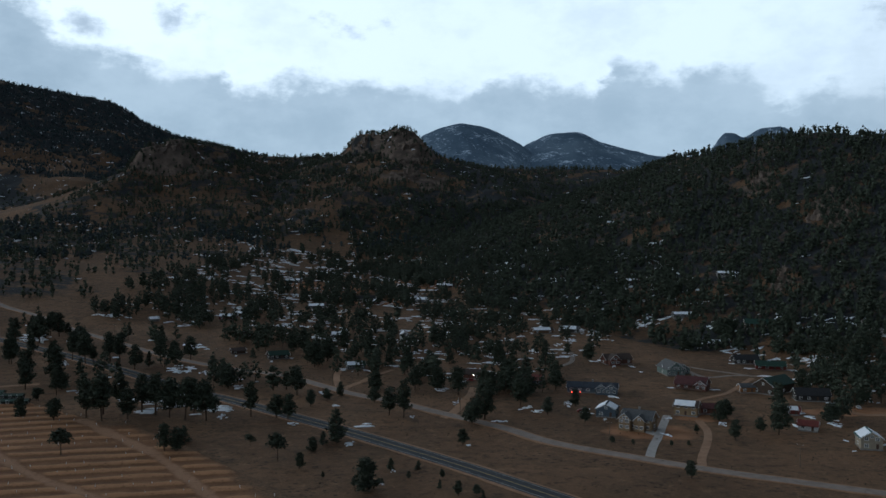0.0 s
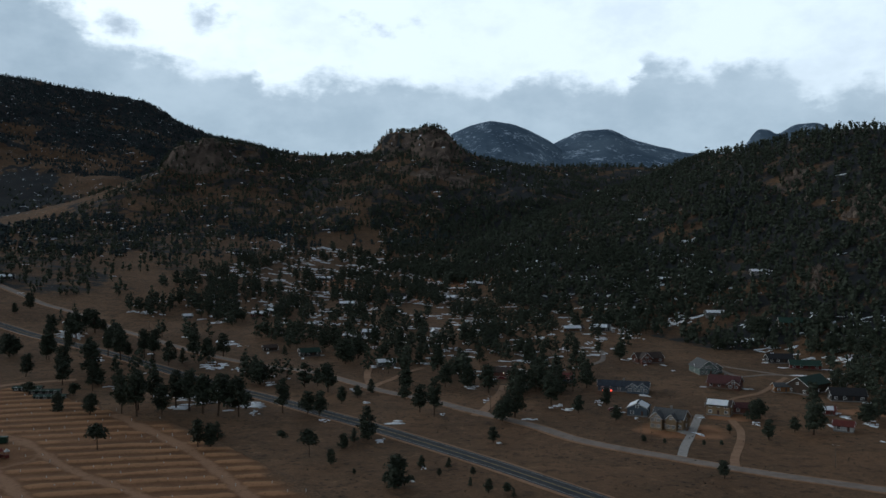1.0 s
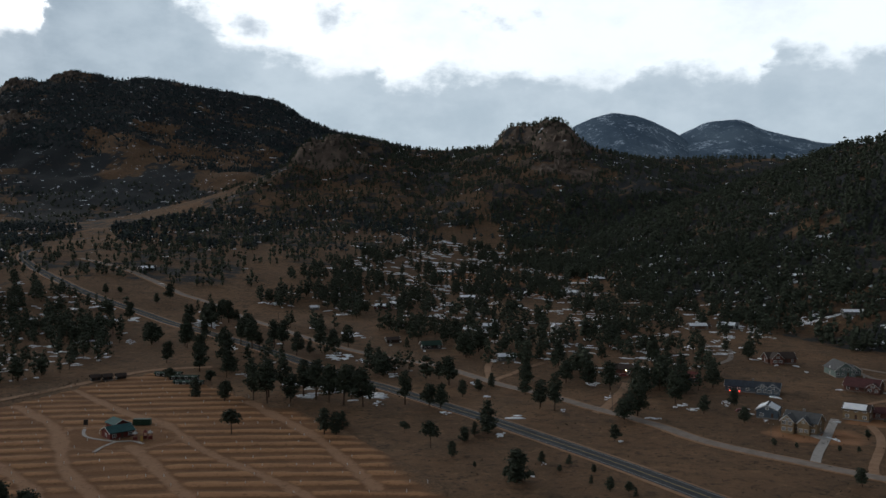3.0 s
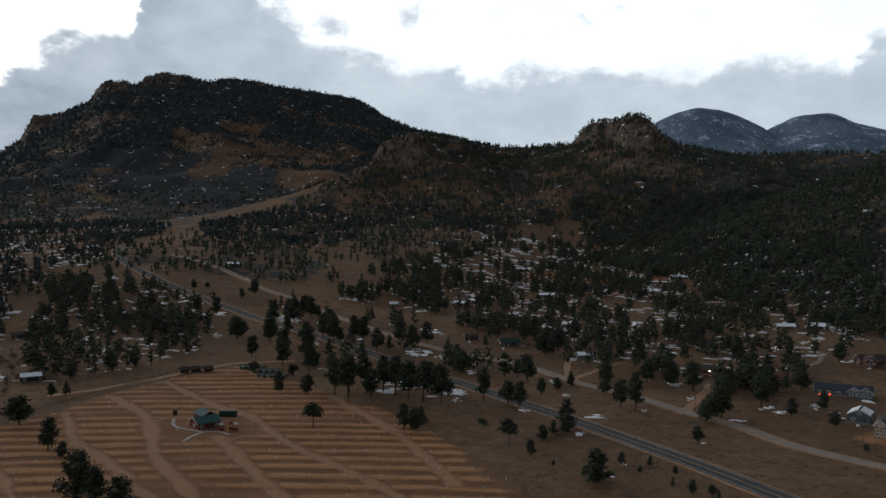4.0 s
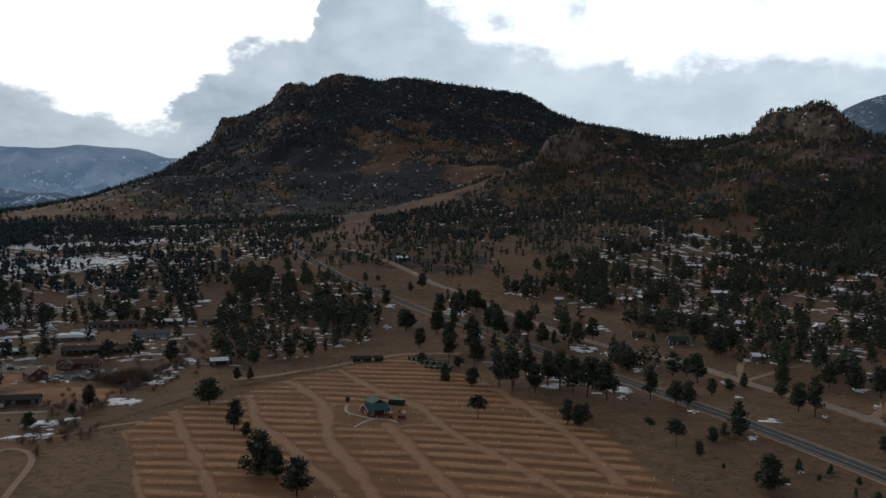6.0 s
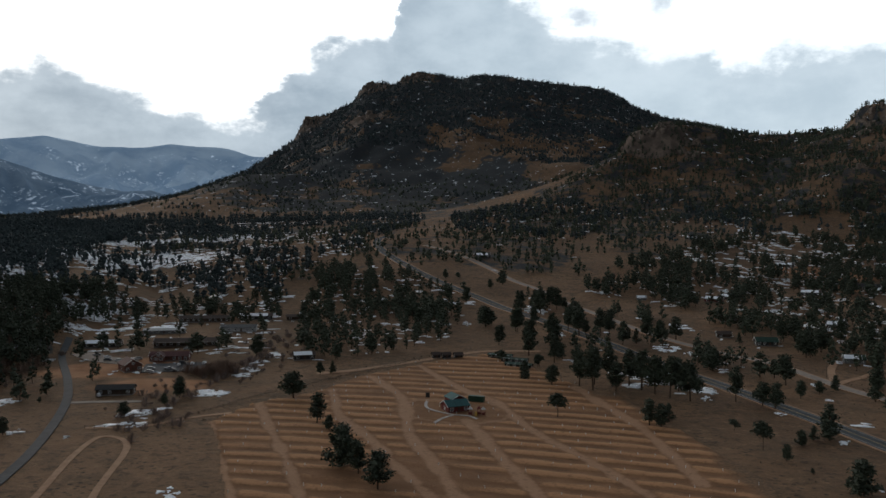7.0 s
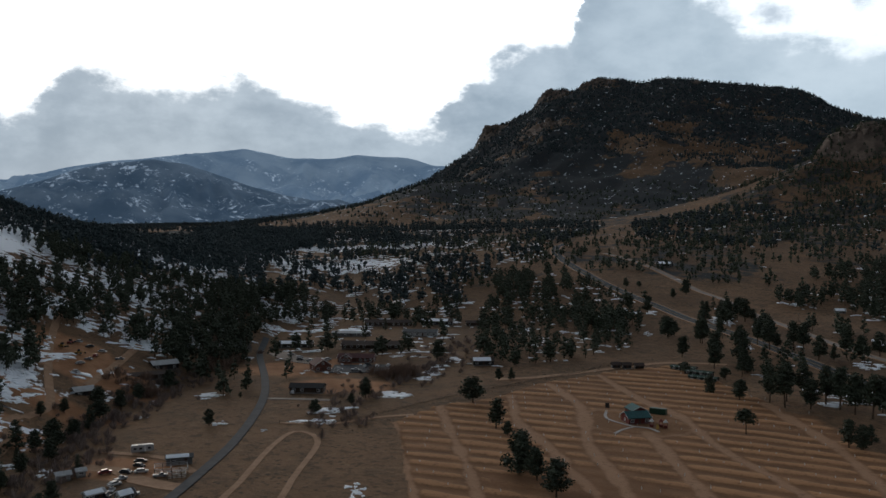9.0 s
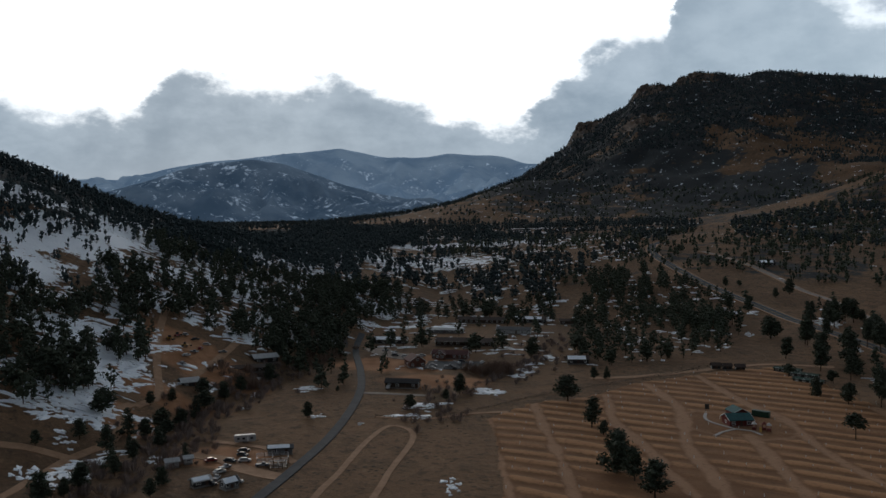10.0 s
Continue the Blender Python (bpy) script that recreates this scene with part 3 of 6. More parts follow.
# shoulders and painted lines of the highway
for sidewards in (1, -1):
    w = np.full(len(line), 1.0)
    sh = ribbon("shoulder", line, w * (sidewards * 5.1 + 0.9), w * (sidewards * 5.1 - 0.9), 0.28, M_DIRT, wobble=0.5)
    sh.parent = highway
    ln = ribbon("edge_line", line, w * (sidewards * 3.7 + 0.14), w * (sidewards * 3.7 - 0.14), 0.37, M_WHITE_LINE, 0.01)
    ln.parent = highway
    ln = ribbon("centre_line", line, w * (sidewards * 0.2 + 0.11), w * (sidewards * 0.2 - 0.11), 0.37, M_YELLOW_LINE, 0.01)
    ln.parent = highway
    ln = ribbon("verge", line2, np.full(len(line2), sidewards * 3.2 + 0.9), np.full(len(line2), sidewards * 3.2 - 0.9), 0.3, M_DIRT, wobble=0.6, seed=3)
    ln.parent = gravel


def track(points, width, mat, label, wobble=0.4, lift=0.16):
    l = spline(points, 2.5)
    w = np.full(len(l), width / 2)
    return tagged(ribbon("track", l, w, -w, lift, mat, 0.4, wobble, 5), label, "track", kind="structure")


track([(78, 326), (84, 345), (90, 361), (98, 384), (105, 404)], 3.6, M_CONCRETE, "pale concrete driveway up to a tan house", 0.0)
track([(91, 366), (88, 372), (86, 376)], 4.0, M_CONCRETE, "pale concrete parking apron", 0.0, 0.26)
track([(94, 312), (99, 330), (106, 347), (114, 372), (117, 394)], 3.4, M_DIRT, "curved dirt driveway")
track([(-54, 452), (-57, 470), (-61, 492), (-62, 520)], 4.0, M_DIRT, "dirt lane between the lots")
track([(-54, 456), (-50, 470), (-45, 482), (-39, 501), (-30, 520)], 3.6, M_DIRT, "dirt lane between the lots")
track([(0, 396), (4, 404), (14, 449), (17, 470)], 4.5, M_DIRT, "dirt lane up from the gravel road")
track([(72, 610), (79, 599), (87, 589), (83, 557), (72, 537)], 3.2, M_GRAVEL, "curving gravel lane")
track([(184, 512), (176, 521), (163, 533), (153, 543), (150, 530), (155, 508), (174, 515), (190, 512)], 3.0, M_GRAVEL, "loop of pale gravel drive")
track([(181, 506), (153, 462), (136, 446), (122, 432)], 3.0, M_DIRT, "dirt lane between the houses")
track([(240, 404), (209, 407), (199, 407), (194, 420), (198, 434)], 5.0, M_DIRT, "dirt lane between the houses")
track([(300, 560), (291, 575), (288, 600)], 9.0, M_CONCRETE, "pale concrete parking pad", 0.0)
track([(-500, 206), (-480, 194), (-438, 173), (-407, 160), (-375, 147), (-362, 132)], 3.8, M_DIRT, "reddish dirt road through snowy pines")
track([(-276, 46), (-289, 61), (-302, 74), (-317, 90), (-329, 108), (-345, 120), (-357, 122), (-364, 131)], 3.8, M_DIRT, "reddish dirt road along the stream")
track([(-335, 50), (-328, 71), (-326, 79), (-318, 91)], 4.5, M_DIRT, "dirt road joining another")
track([(-205, 112), (-225, 134), (-243, 156), (-270, 187), (-283, 207), (-274, 210), (-262, 203), (-248, 188), (-232, 169), (-213, 148), (-200, 130)], 2.4, M_DIRT, "dirt loop worn into the meadow")
track([(-262, 150), (-285, 152), (-300, 146), (-312, 140)], 3.4, M_DIRT, "dirt lane to a yard")
track([(-250, 138), (-268, 133), (-284, 132), (-300, 124)], 7.0, M_DIRT, "bare reddish yard", 1.2)
track([(-400, 175), (-420, 196), (-440, 215), (-458, 232)], 4.0, M_DIRT, "dirt lane past the sheds")
track([(-300, 213), (-283, 226), (-277, 246), (-268, 262)], 3.0, M_DIRT, "dirt track along the meadow's edge")
track([(-345, 236), (-330, 248), (-318, 256)], 4.0, M_GRAVEL, "gravel drive to a low building")
track([(-290, 345), (-275, 366), (-262, 400), (-244, 442), (-215, 460)], 5.0, M_DIRT, "dirt track round the field")
track([(-378, 306), (-366, 317), (-354, 328)], 22.0, M_ASPHALT, "asphalt parking lot with old snow", 0.6, 0.3)
track([(-446, 318), (-425, 312), (-405, 312), (-396, 318)], 14.0, M_GRAVEL, "grey gravel yard between low buildings", 1.2, 0.26)

# ---------------------------------------------------------------- drive-in field
FIELD = [(-268, 248), (-176, 170), (-120, 120), (-30, 220), (-48, 276), (-66, 305), (-100, 342), (-132, 380), (-146, 380), (-179, 402), (-221, 436), (-240, 440), (-258, 400), (-270, 347), (-264, 319), (-272, 283)]
SCREEN = (65.0, -434.0)
LANES = [([(-268, 249), (-232, 218), (-194, 187), (-170, 168)], 4.0), ([(-272, 282), (-267, 278), (-237, 252), (-211, 230), (-195, 216), (-160, 184)], 4.5),
         ([(-258, 318), (-223, 280), (-194, 260), (-172, 242), (-148, 223), (-120, 200)], 5.5), ([(-256, 390), (-248, 384), (-220, 362), (-201, 349), (-178, 336), (-154, 311), (-135, 294), (-115, 279), (-80, 250)], 5.0),
         ([(-262, 352), (-255, 349), (-224, 325), (-204, 301), (-182, 271), (-155, 245), (-134, 223), (-112, 200)], 6.0), ([(-175, 302), (-163, 290), (-139, 264), (-121, 245), (-109, 232), (-90, 212)], 5.5),
         ([(-161, 384), (-132, 353), (-111, 330), (-87, 296), (-70, 270)], 6.0)]


def field_build(t, b):
    p = place(t)
    mid, small = turb(t, p, 0.08, 5), turb(t, p, 0.9, 4)
    ridge = attribute(t, "ridge")
    tuft = calc(t, "ADD", ridge, calc(t, "MULTIPLY_ADD", small, 0.7, -0.35))
    c = mixed(t, smooth(t, tuft, 0.22, 0.8), (0.15, 0.077, 0.038), (0.33, 0.178, 0.088))
    # shadow line along each ramp's foot, painted into the colour
    c = mixed(t, calc(t, "MULTIPLY", smooth(t, calc(t, "ADD", attribute(t, "foot_shade"), calc(t, "MULTIPLY_ADD", small, 0.8, -0.4)), 0.45, 0.8), 0.65), c, (0.075, 0.04, 0.023))
    c = mixed(t, calc(t, "MULTIPLY", smooth(t, mid, 0.4, 0.7), 0.45), c, (0.27, 0.142, 0.074))
    bare = mixed(t, small, (0.27, 0.155, 0.092), (0.37, 0.225, 0.14))
    lane = calc(t, "ADD", attribute(t, "lane"), calc(t, "MULTIPLY_ADD", turb(t, p, 0.35, 4), 0.9, -0.45))
    c = mixed(t, calc(t, "MULTIPLY", smooth(t, lane, 0.3, 0.95), 0.75), c, bare)
    streaks = turb(t, p, 0.5, 5, 0.7)
    c = mixed(t, calc(t, "MULTIPLY", smooth(t, streaks, 0.54, 0.66), 0.5), c, (0.10, 0.053, 0.029))
    grass = mixed(t, smooth(t, small, 0.35, 0.65), (0.085, 0.055, 0.034), (0.17, 0.104, 0.06))
    c = mixed(t, smooth(t, attribute(t, "border"), 0.15, 0.8), c, grass)
    t.links.new(c, b.inputs["Base Color"])
    relief(t, b, small, 0.5, 0.3)


M_POST = mottled("weathered_pale_paint", (0.55, 0.53, 0.5), (0.75, 0.73, 0.7), 1.0, 0.7)
M_FIELD = material("combed_dry_grass", field_build, 0.95, 0, 0.1)


def make_field():
    step = 1.3
    p = np.array(FIELD, float)
    lo, hi = p.min(0), p.max(0)
    gx, gy = np.arange(lo[0], hi[0], step), np.arange(lo[1], hi[1], step)
    X, Y = np.meshgrid(gx, gy)
    wx, wy = X + 3 * rough(X, Y, 40, 2, 77), Y + 3 * rough(X, Y, 40, 2, 78)
    ok = inside(wx, wy, FIELD)
    R = np.hypot(X - SCREEN[0], Y - SCREEN[1]) + 2.6 * rough(X, Y, 70, 3, 70)
    phase = (R / 10.4) % 1.0
    # a low ramp: steep on the screen's side, easy behind
    ridge = np.where(phase < 0.42, phase / 0.42, (1 - phase) / 0.58)
    ridge = np.clip(ridge * 1.9 - 0.45 + 0.35 * rough(X, Y, 9, 3, 73), 0, 1)
    ridge = ridge * ridge * (3 - 2 * ridge)
    lane = 0.0 * X
    for pts, width in LANES:
        d = near_line(X, Y, [tuple(q) for q in spline(pts, 8)])
        lane = np.maximum(lane, np.clip(1.45 - (d + 1.2 * rough(X, Y, 12, 3, 74)) / (width * 0.5), 0, 1))
    hub = np.hypot((X + 188) / 22, (Y - 314) / 17)
    quiet = np.clip((hub - 0.8) / 0.35, 0, 1)
    lane = np.maximum(lane, 0.75 * np.clip(1 - np.abs(hub - 1.15) / 0.22, 0, 1))
    ridge = ridge * np.clip(0.85 + 0.45 * rough(X, R * 3, 34, 2, 91), 0.35, 1)
    ridge = ridge * (1 - lane) * quiet + 0.35 * (1 - quiet)
    fade = np.clip((rough(X, Y, 80, 3, 71) + 0.9) / 0.8, 0.35, 1)
    worn = near_line(X, Y, FIELD + FIELD[:1]) + 7 * rough(X, Y, 22, 3, 79)
    border = np.clip(1 - worn / 12, 0, 1) * (X > -150)
    ridge, lane = ridge * (1 - border), lane * (1 - border)
    foot_shade = 0.9 * np.clip(1 - np.minimum(phase, 1 - phase) / 0.2, 0, 1) * (1 - lane) * quiet * np.clip(0.6 + 0.8 * rough(X, R * 2, 26, 2, 95), 0, 1)
    Z = lie(X, Y) + 0.30 + 0.62 * ridge * fade
    idx = np.arange(X.size).reshape(X.shape)
    quad = np.stack([idx[:-1, :-1], idx[:-1, 1:], idx[1:, 1:], idx[1:, :-1]], -1)
    use = ok[:-1, :-1] & ok[:-1, 1:] & ok[1:, 1:] & ok[1:, :-1]
    f = quad[use]
    # the rim dips into the ground
    count = np.zeros(X.size, int)
    np.add.at(count, f.ravel(), 1)
    Zf = Z.ravel()
    rim = (count > 0) & (count < 4)
    Zf[rim] = lie(X.ravel()[rim], Y.ravel()[rim]) - 0.3
    keep = np.where(count > 0)[0]
    remap = np.full(X.size, -1)
    remap[keep] = np.arange(len(keep))
    me = mesh_of("field", np.column_stack([X.ravel()[keep], Y.ravel()[keep], Zf[keep]]), remap[f], [M_FIELD], flat=False)
    for key, value in (("ridge", ridge * fade), ("lane", lane), ("foot_shade", foot_shade * (1 - border)), ("border", border)):
        a = me.attributes.new(key, "FLOAT", "POINT")
        a.data.foreach_set("value", value.ravel()[keep].astype(np.float32))
    tagged(new("field", me), "tan drive-in field with rows of low grassy ramps", "field", kind="structure")
    # short pale posts along the ramps
    rng = np.random.default_rng(5)
    V, F, n = [], [], 0
    cube = np.array([(a, b, c) for c in (0, 1) for a, b in ((-1, -1), (1, -1), (1, 1), (-1, 1))], float)
    cf = np.array([(0, 1, 5, 4), (1, 2, 6, 5), (2, 3, 7, 6), (3, 0, 4, 7), (4, 5, 6, 7)])
    for k in range(52, 87):
        rr = (k + 0.42) * 10.4
        for a in np.arange(-40, 5, 6.0 * 57.3 / rr):
            x, y = SCREEN[0] + rr * math.sin(radians(a)), SCREEN[1] + rr * math.cos(radians(a))
            if rng.uniform() < 0.36 and inside(np.array([x]), np.array([y]), FIELD)[0]:
                V.append(cube * (0.075, 0.075, rng.uniform(0.8, 1.15)) + (x, y, height(x, y) + 0.5))
                F.append(cf + n)
                n += 8
    posts = mesh_of("speaker_posts", np.vstack(V), np.vstack(F), [M_POST])
    tagged(new("speaker_posts", posts), "short pale posts in rows on the field", "posts", kind="stuff")


make_field()


# ---------------------------------------------------------------- trees
OCTA = np.array([(1, 0, 0), (-1, 0, 0), (0, 1, 0), (0, -1, 0), (0, 0, 1), (0, 0, -1)], float)
OCTA_FACES = [(0, 2, 4), (2, 1, 4), (1, 3, 4), (3, 0, 4), (2, 0, 5), (1, 2, 5), (3, 1, 5), (0, 3, 5)]


def pine_arrays(rng, tall, clumps, tufts, limbs, sides=5, form="round"):
    """A ponderosa pine: verts, triangles, material index (0 bark, 1 needles).
    A trunk carries clumps of needles out on its limbs; each clump is a ragged core set about with tufts."""
    V, F, I = [], [], []
    count = 0

    def add(v, f, i):
        nonlocal count
        V.append(np.asarray(v, float)), F.append(np.asarray(f) + count), I.append(np.full(len(f), i))
        count += len(v)

    def tube(a, b, ra, rb, n):
        a, b = np.array(a, float), np.array(b, float)
        w = (b - a) / np.linalg.norm(b - a)
        u = np.cross(w, (0.31, 0.95, 0.05))
        u /= np.linalg.norm(u)
        v = np.cross(w, u)
        t = np.arange(n) * 2 * np.pi / n
        ringv = np.cos(t)[:, None] * u + np.sin(t)[:, None] * v
        f = []
        for k in range(n):
            m = (k + 1) % n
            f += [(k, m, m + n), (k, m + n, k + n)]
        add(np.vstack([a + ra * ringv, b + rb * ringv]), f, 0)

    foot, girth = {"round": (rng.uniform(0.10, 0.24), 0.34), "cone": (rng.uniform(0.05, 0.12), 0.28), "open": (rng.uniform(0.44, 0.52), 0.42), "tall": (rng.uniform(0.20, 0.30), 0.30)}[form]
    base, girth = foot * tall, girth * tall * rng.uniform(0.85, 1.2)
    lean = rng.normal(0, 0.022, 2) * tall

    def bole(z):
        return np.array([lean[0] * z / tall, lean[1] * z / tall, z])

    if sides > 2:
        tube(bole(-0.05 * tall), bole(tall * 0.5), tall * 0.021, tall * 0.014, sides)
    if sides > 3:
        tube(bole(tall * 0.5), bole(tall * 0.92), tall * 0.014, tall * 0.004, 4)
    turn = rng.uniform(0, 6.28)
    squat = 0.5 if form == "open" else max(0.74, 0.62 * (tall - base) / (clumps * girth * 0.45 * (9.0 / clumps) ** 0.3))
    for k in range(clumps):
        s = (k + rng.uniform(0.15, 0.85)) / clumps
        if form in ("round", "tall"):
            wide = (0.6 + 0.4 * min(1.0, s * 3.2)) * max(0.05, 1.02 - s) ** 0.45
        elif form == "cone":
            wide = max(0.04, 1.03 - s) ** 0.8
        else:
            wide = 0.95 - 0.45 * s
        t = turn + k * 2.4 + rng.normal(0, 0.45)
        r = girth * wide * rng.uniform(0.28, 0.78) * (0.35 if clumps < 4 else 1.0)
        size = girth * rng.uniform(0.48, 0.68) * (0.55 + 0.5 * wide) * (9.0 / clumps) ** 0.3
        z = base + (tall - base - size * squat * 0.8) * (0.06 + 0.94 * s)
        c = bole(z) + (r * np.cos(t), r * np.sin(t), 0)
        core = OCTA * size * 0.78 * rng.uniform(0.65, 1.1, (6, 1)) * (1, 1, squat)
        add(c + core, OCTA_FACES, 1)
        if k < limbs:
            tube(bole(max(base * 0.75, z - 0.07 * tall)), c, tall * 0.007, tall * 0.003, 3)
        d = rng.normal(0, 1, (tufts, 3))
        d /= np.linalg.norm(d, axis=1)[:, None]
        d *= (size * rng.uniform(0.55, 1.12, tufts))[:, None] * (1, 1, squat)
        leaf = rng.normal(0, 1, (tufts, 3, 3))
        leaf /= np.linalg.norm(leaf, axis=2)[:, :, None]
        leaf *= (size * rng.uniform(0.22, 0.42, tufts) * (1.0 if tufts > 30 else 1.35 if tufts > 8 else 1.8))[:, None, None]
        add((c + d)[:, None, :].repeat(3, 1).reshape(-1, 3) + leaf.reshape(-1, 3), np.arange(tufts * 3).reshape(-1, 3), 1)
    return np.vstack(V), np.vstack(F), np.concatenate(I)


RNG = np.random.default_rng(7)
FORMS = ("round", "round", "cone", "round")
SORTS = {"mid": [pine_arrays(RNG, 1.0, 8, 13, 0, 4, FORMS[k % 4]) for k in range(18)], "far": [pine_arrays(RNG, 1.0, 2, 6, 0, 3, FORMS[k % 4]) for k in range(18)],
         "tiny": [pine_arrays(RNG, 1.0, 1, 5, 0, 0, "cone") for _ in range(16)]}


def wood(label, spots, sort, low=8.0, high=15.0, seed=1, broad=1.0, needles=None):
    """Many pines as one object. spots: (n, 2)."""
    rng = np.random.default_rng(seed)
    sorts = SORTS[sort]
    z = lie(spots[:, 0], spots[:, 1])
    V, F, I, count = [], [], [], 0
    for (x, y), h in zip(spots, z):
        v, f, i = sorts[rng.integers(len(sorts))]
        tall = rng.triangular(low, low * 0.45 + high * 0.55, high)
        a = rng.uniform(0, 2 * np.pi)
        c, s = np.cos(a) * tall * broad * rng.uniform(0.85, 1.15), np.sin(a) * tall * broad
        V.append(np.column_stack([v[:, 0] * c - v[:, 1] * s + x, v[:, 0] * s + v[:, 1] * c + y, v[:, 2] * tall + h]))
        F.append(f + count), I.append(i)
        count += len(v)
    me = mesh_of("pine_wood", np.vstack(V), np.vstack(F), [M_BARK, needles or M_NEEDLE], np.concatenate(I))
    return tagged(new("pine_wood", me), label, "wood", kind="stuff")


def free_ground(x, y):
    ok = (near_line(x, y, HIGHWAY) > 10) & (near_line(x, y, GRAVEL) > 8) & (near_line(x, y, SIDE) > 7) & ~inside(x, y, FIELD)
    for lx, ly, r in LOTS:
        ok &= np.hypot(x - lx, y - ly) > r
    return ok


def scatter(poly, number, seed, clump, cut, gaps=None):
    """Random spots in a polygon, gathered in clumps and kept off roads and houses."""
    rng = np.random.default_rng(seed)
    p = np.array(poly, float)
    lo, hi = p.min(0), p.max(0)
    got, total = [], 0
    for _ in range(60):
        q = rng.uniform(lo, hi, (number * 2, 2))
        ok = inside(q[:, 0], q[:, 1], poly) & free_ground(q[:, 0], q[:, 1])
        stand = rough(q[:, 0], q[:, 1], clump, 2, seed if gaps is None else gaps) + rng.uniform(-0.35, 0.35, len(q))
        ok &= (stand > cut) if gaps is None else (stand < cut + 0.1) & (stand > cut - 0.55)
        got.append(q[ok])
        total += ok.sum()
        if total >= number:
            break
    return np.vstack(got)[:number]


def hill_spots(key, number, seed, floor=0.0):
    rng = np.random.default_rng(seed)
    line, reach = STANDS[key][:2]
    p = np.array(line)
    lo, hi = p[:, :2].min(0) - reach, p[:, :2].max(0) + reach
    got, total = [], 0
    for _ in range(200):
        q = rng.uniform(lo, hi, (24000, 2))
        x, y = q.T
        az = np.degrees(np.arctan2(-x, y))
        q = q[(az > -30) & (az < 79)]
        d, _ = crest(*q.T, line)
        q, d = q[d < reach], d[d < reach]
        x, y = q.T
        ok = (crest(x * 0.97, y * 0.97, line)[0] > d) | (d < 35)
        ok &= stand_density(x, y, key) + rng.uniform(-0.4, 0.3, len(q)) > floor + np.clip(rock_cover(x, y) - 0.25, 0, 1) * 1.4
        got.append(q[ok])
        total += ok.sum()
        if total > number:
            break
    return np.vstack(got)[:number]


# clearings for houses and yards: x, y, radius
LOTS = [(-114, 1212, 10), (215, 876, 10), (195, 990, 10), (246, 747, 10), (-8, 1016, 10), (-68, 810, 10), (-112, 770, 10), (-158, 914, 10), (-243, 1115, 10), (76, 959, 10), (120, 812, 10), (53, 1074, 10), (176, 801, 10), (-165, 712, 10), (77, 669, 10), (192, 688, 10), (-247, 832, 10),
        (86, 378, 17), (77, 404, 12), (80, 462, 18), (136, 518, 16), (136, 474, 15), (116, 406, 13), (196, 560, 13), (203, 538, 14), (174, 465, 18),
        (188, 442, 13), (159, 375, 9), (170, 345, 13), (165, 406, 8), (233, 634, 16), (111, 552, 15), (48, 483, 13), (197, 617, 13), (-28, 628, 9),
        (15, 496, 12), (-106, 548, 11), (-134, 560, 9), (-75, 825, 16), (-23, 826, 13), (3, 927, 15), (-173, 694, 12), (-54, 520, 9), (99, 674, 13), (-410, 365, 20), (-418, 418, 14), (-469, 436, 20), (-444, 462, 14), (-341, 260, 11), (-381, 300, 12), (-384, 330, 13), (-452, 337, 13), (-456, 388, 14), (-362, 318, 22), (-415, 308, 16), (-430, 372, 10), (-434, 204, 28), (-404, 182, 18), (-428, 230, 10),
        (-414, 213, 11), (-391, 169, 7), (-525, 499, 9), (-372, 312, 16), (-321, 371, 9), (-419, 477, 9)]
WOOD_SPOTS = {}
for k, (where, poly, number, clump, cut, sort) in enumerate(WOODS):
    WOOD_SPOTS[where] = scatter(poly, number, 100 + k, clump, cut)
    spots = WOOD_SPOTS[where]
    if sort == "mid":
        wood("dark green ponderosa pines " + where, spots, sort, 8.5, 16, k, 0.93)
        continue
    near = np.hypot(spots[:, 0], spots[:, 1]) < 720
    if near.sum() > 20:
        wood("dark green ponderosa pines standing " + where, spots[near], "mid", 7.5, 14, k + 40, 0.93)
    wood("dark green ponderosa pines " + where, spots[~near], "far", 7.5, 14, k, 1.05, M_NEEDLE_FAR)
wood("dark pines between bare patches on the rocky ridge", np.vstack([hill_spots("knob", 2900, 1, 0.0), hill_spots("peak", 4700, 2, 0.0)]), "far", 6.5, 12.5, 21, 0.92)
wood("thick dark pines on the steep hill", hill_spots("right", 7400, 3), "far", 7.5, 14, 22, 0.92)
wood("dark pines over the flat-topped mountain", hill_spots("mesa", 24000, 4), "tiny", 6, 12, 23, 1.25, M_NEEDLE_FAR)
wood("scattered pines on the low hill", hill_spots("bump", 1300, 5), "tiny", 5, 10, 24, 1.4)
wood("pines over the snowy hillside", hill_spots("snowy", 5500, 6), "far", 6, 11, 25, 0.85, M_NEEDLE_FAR)

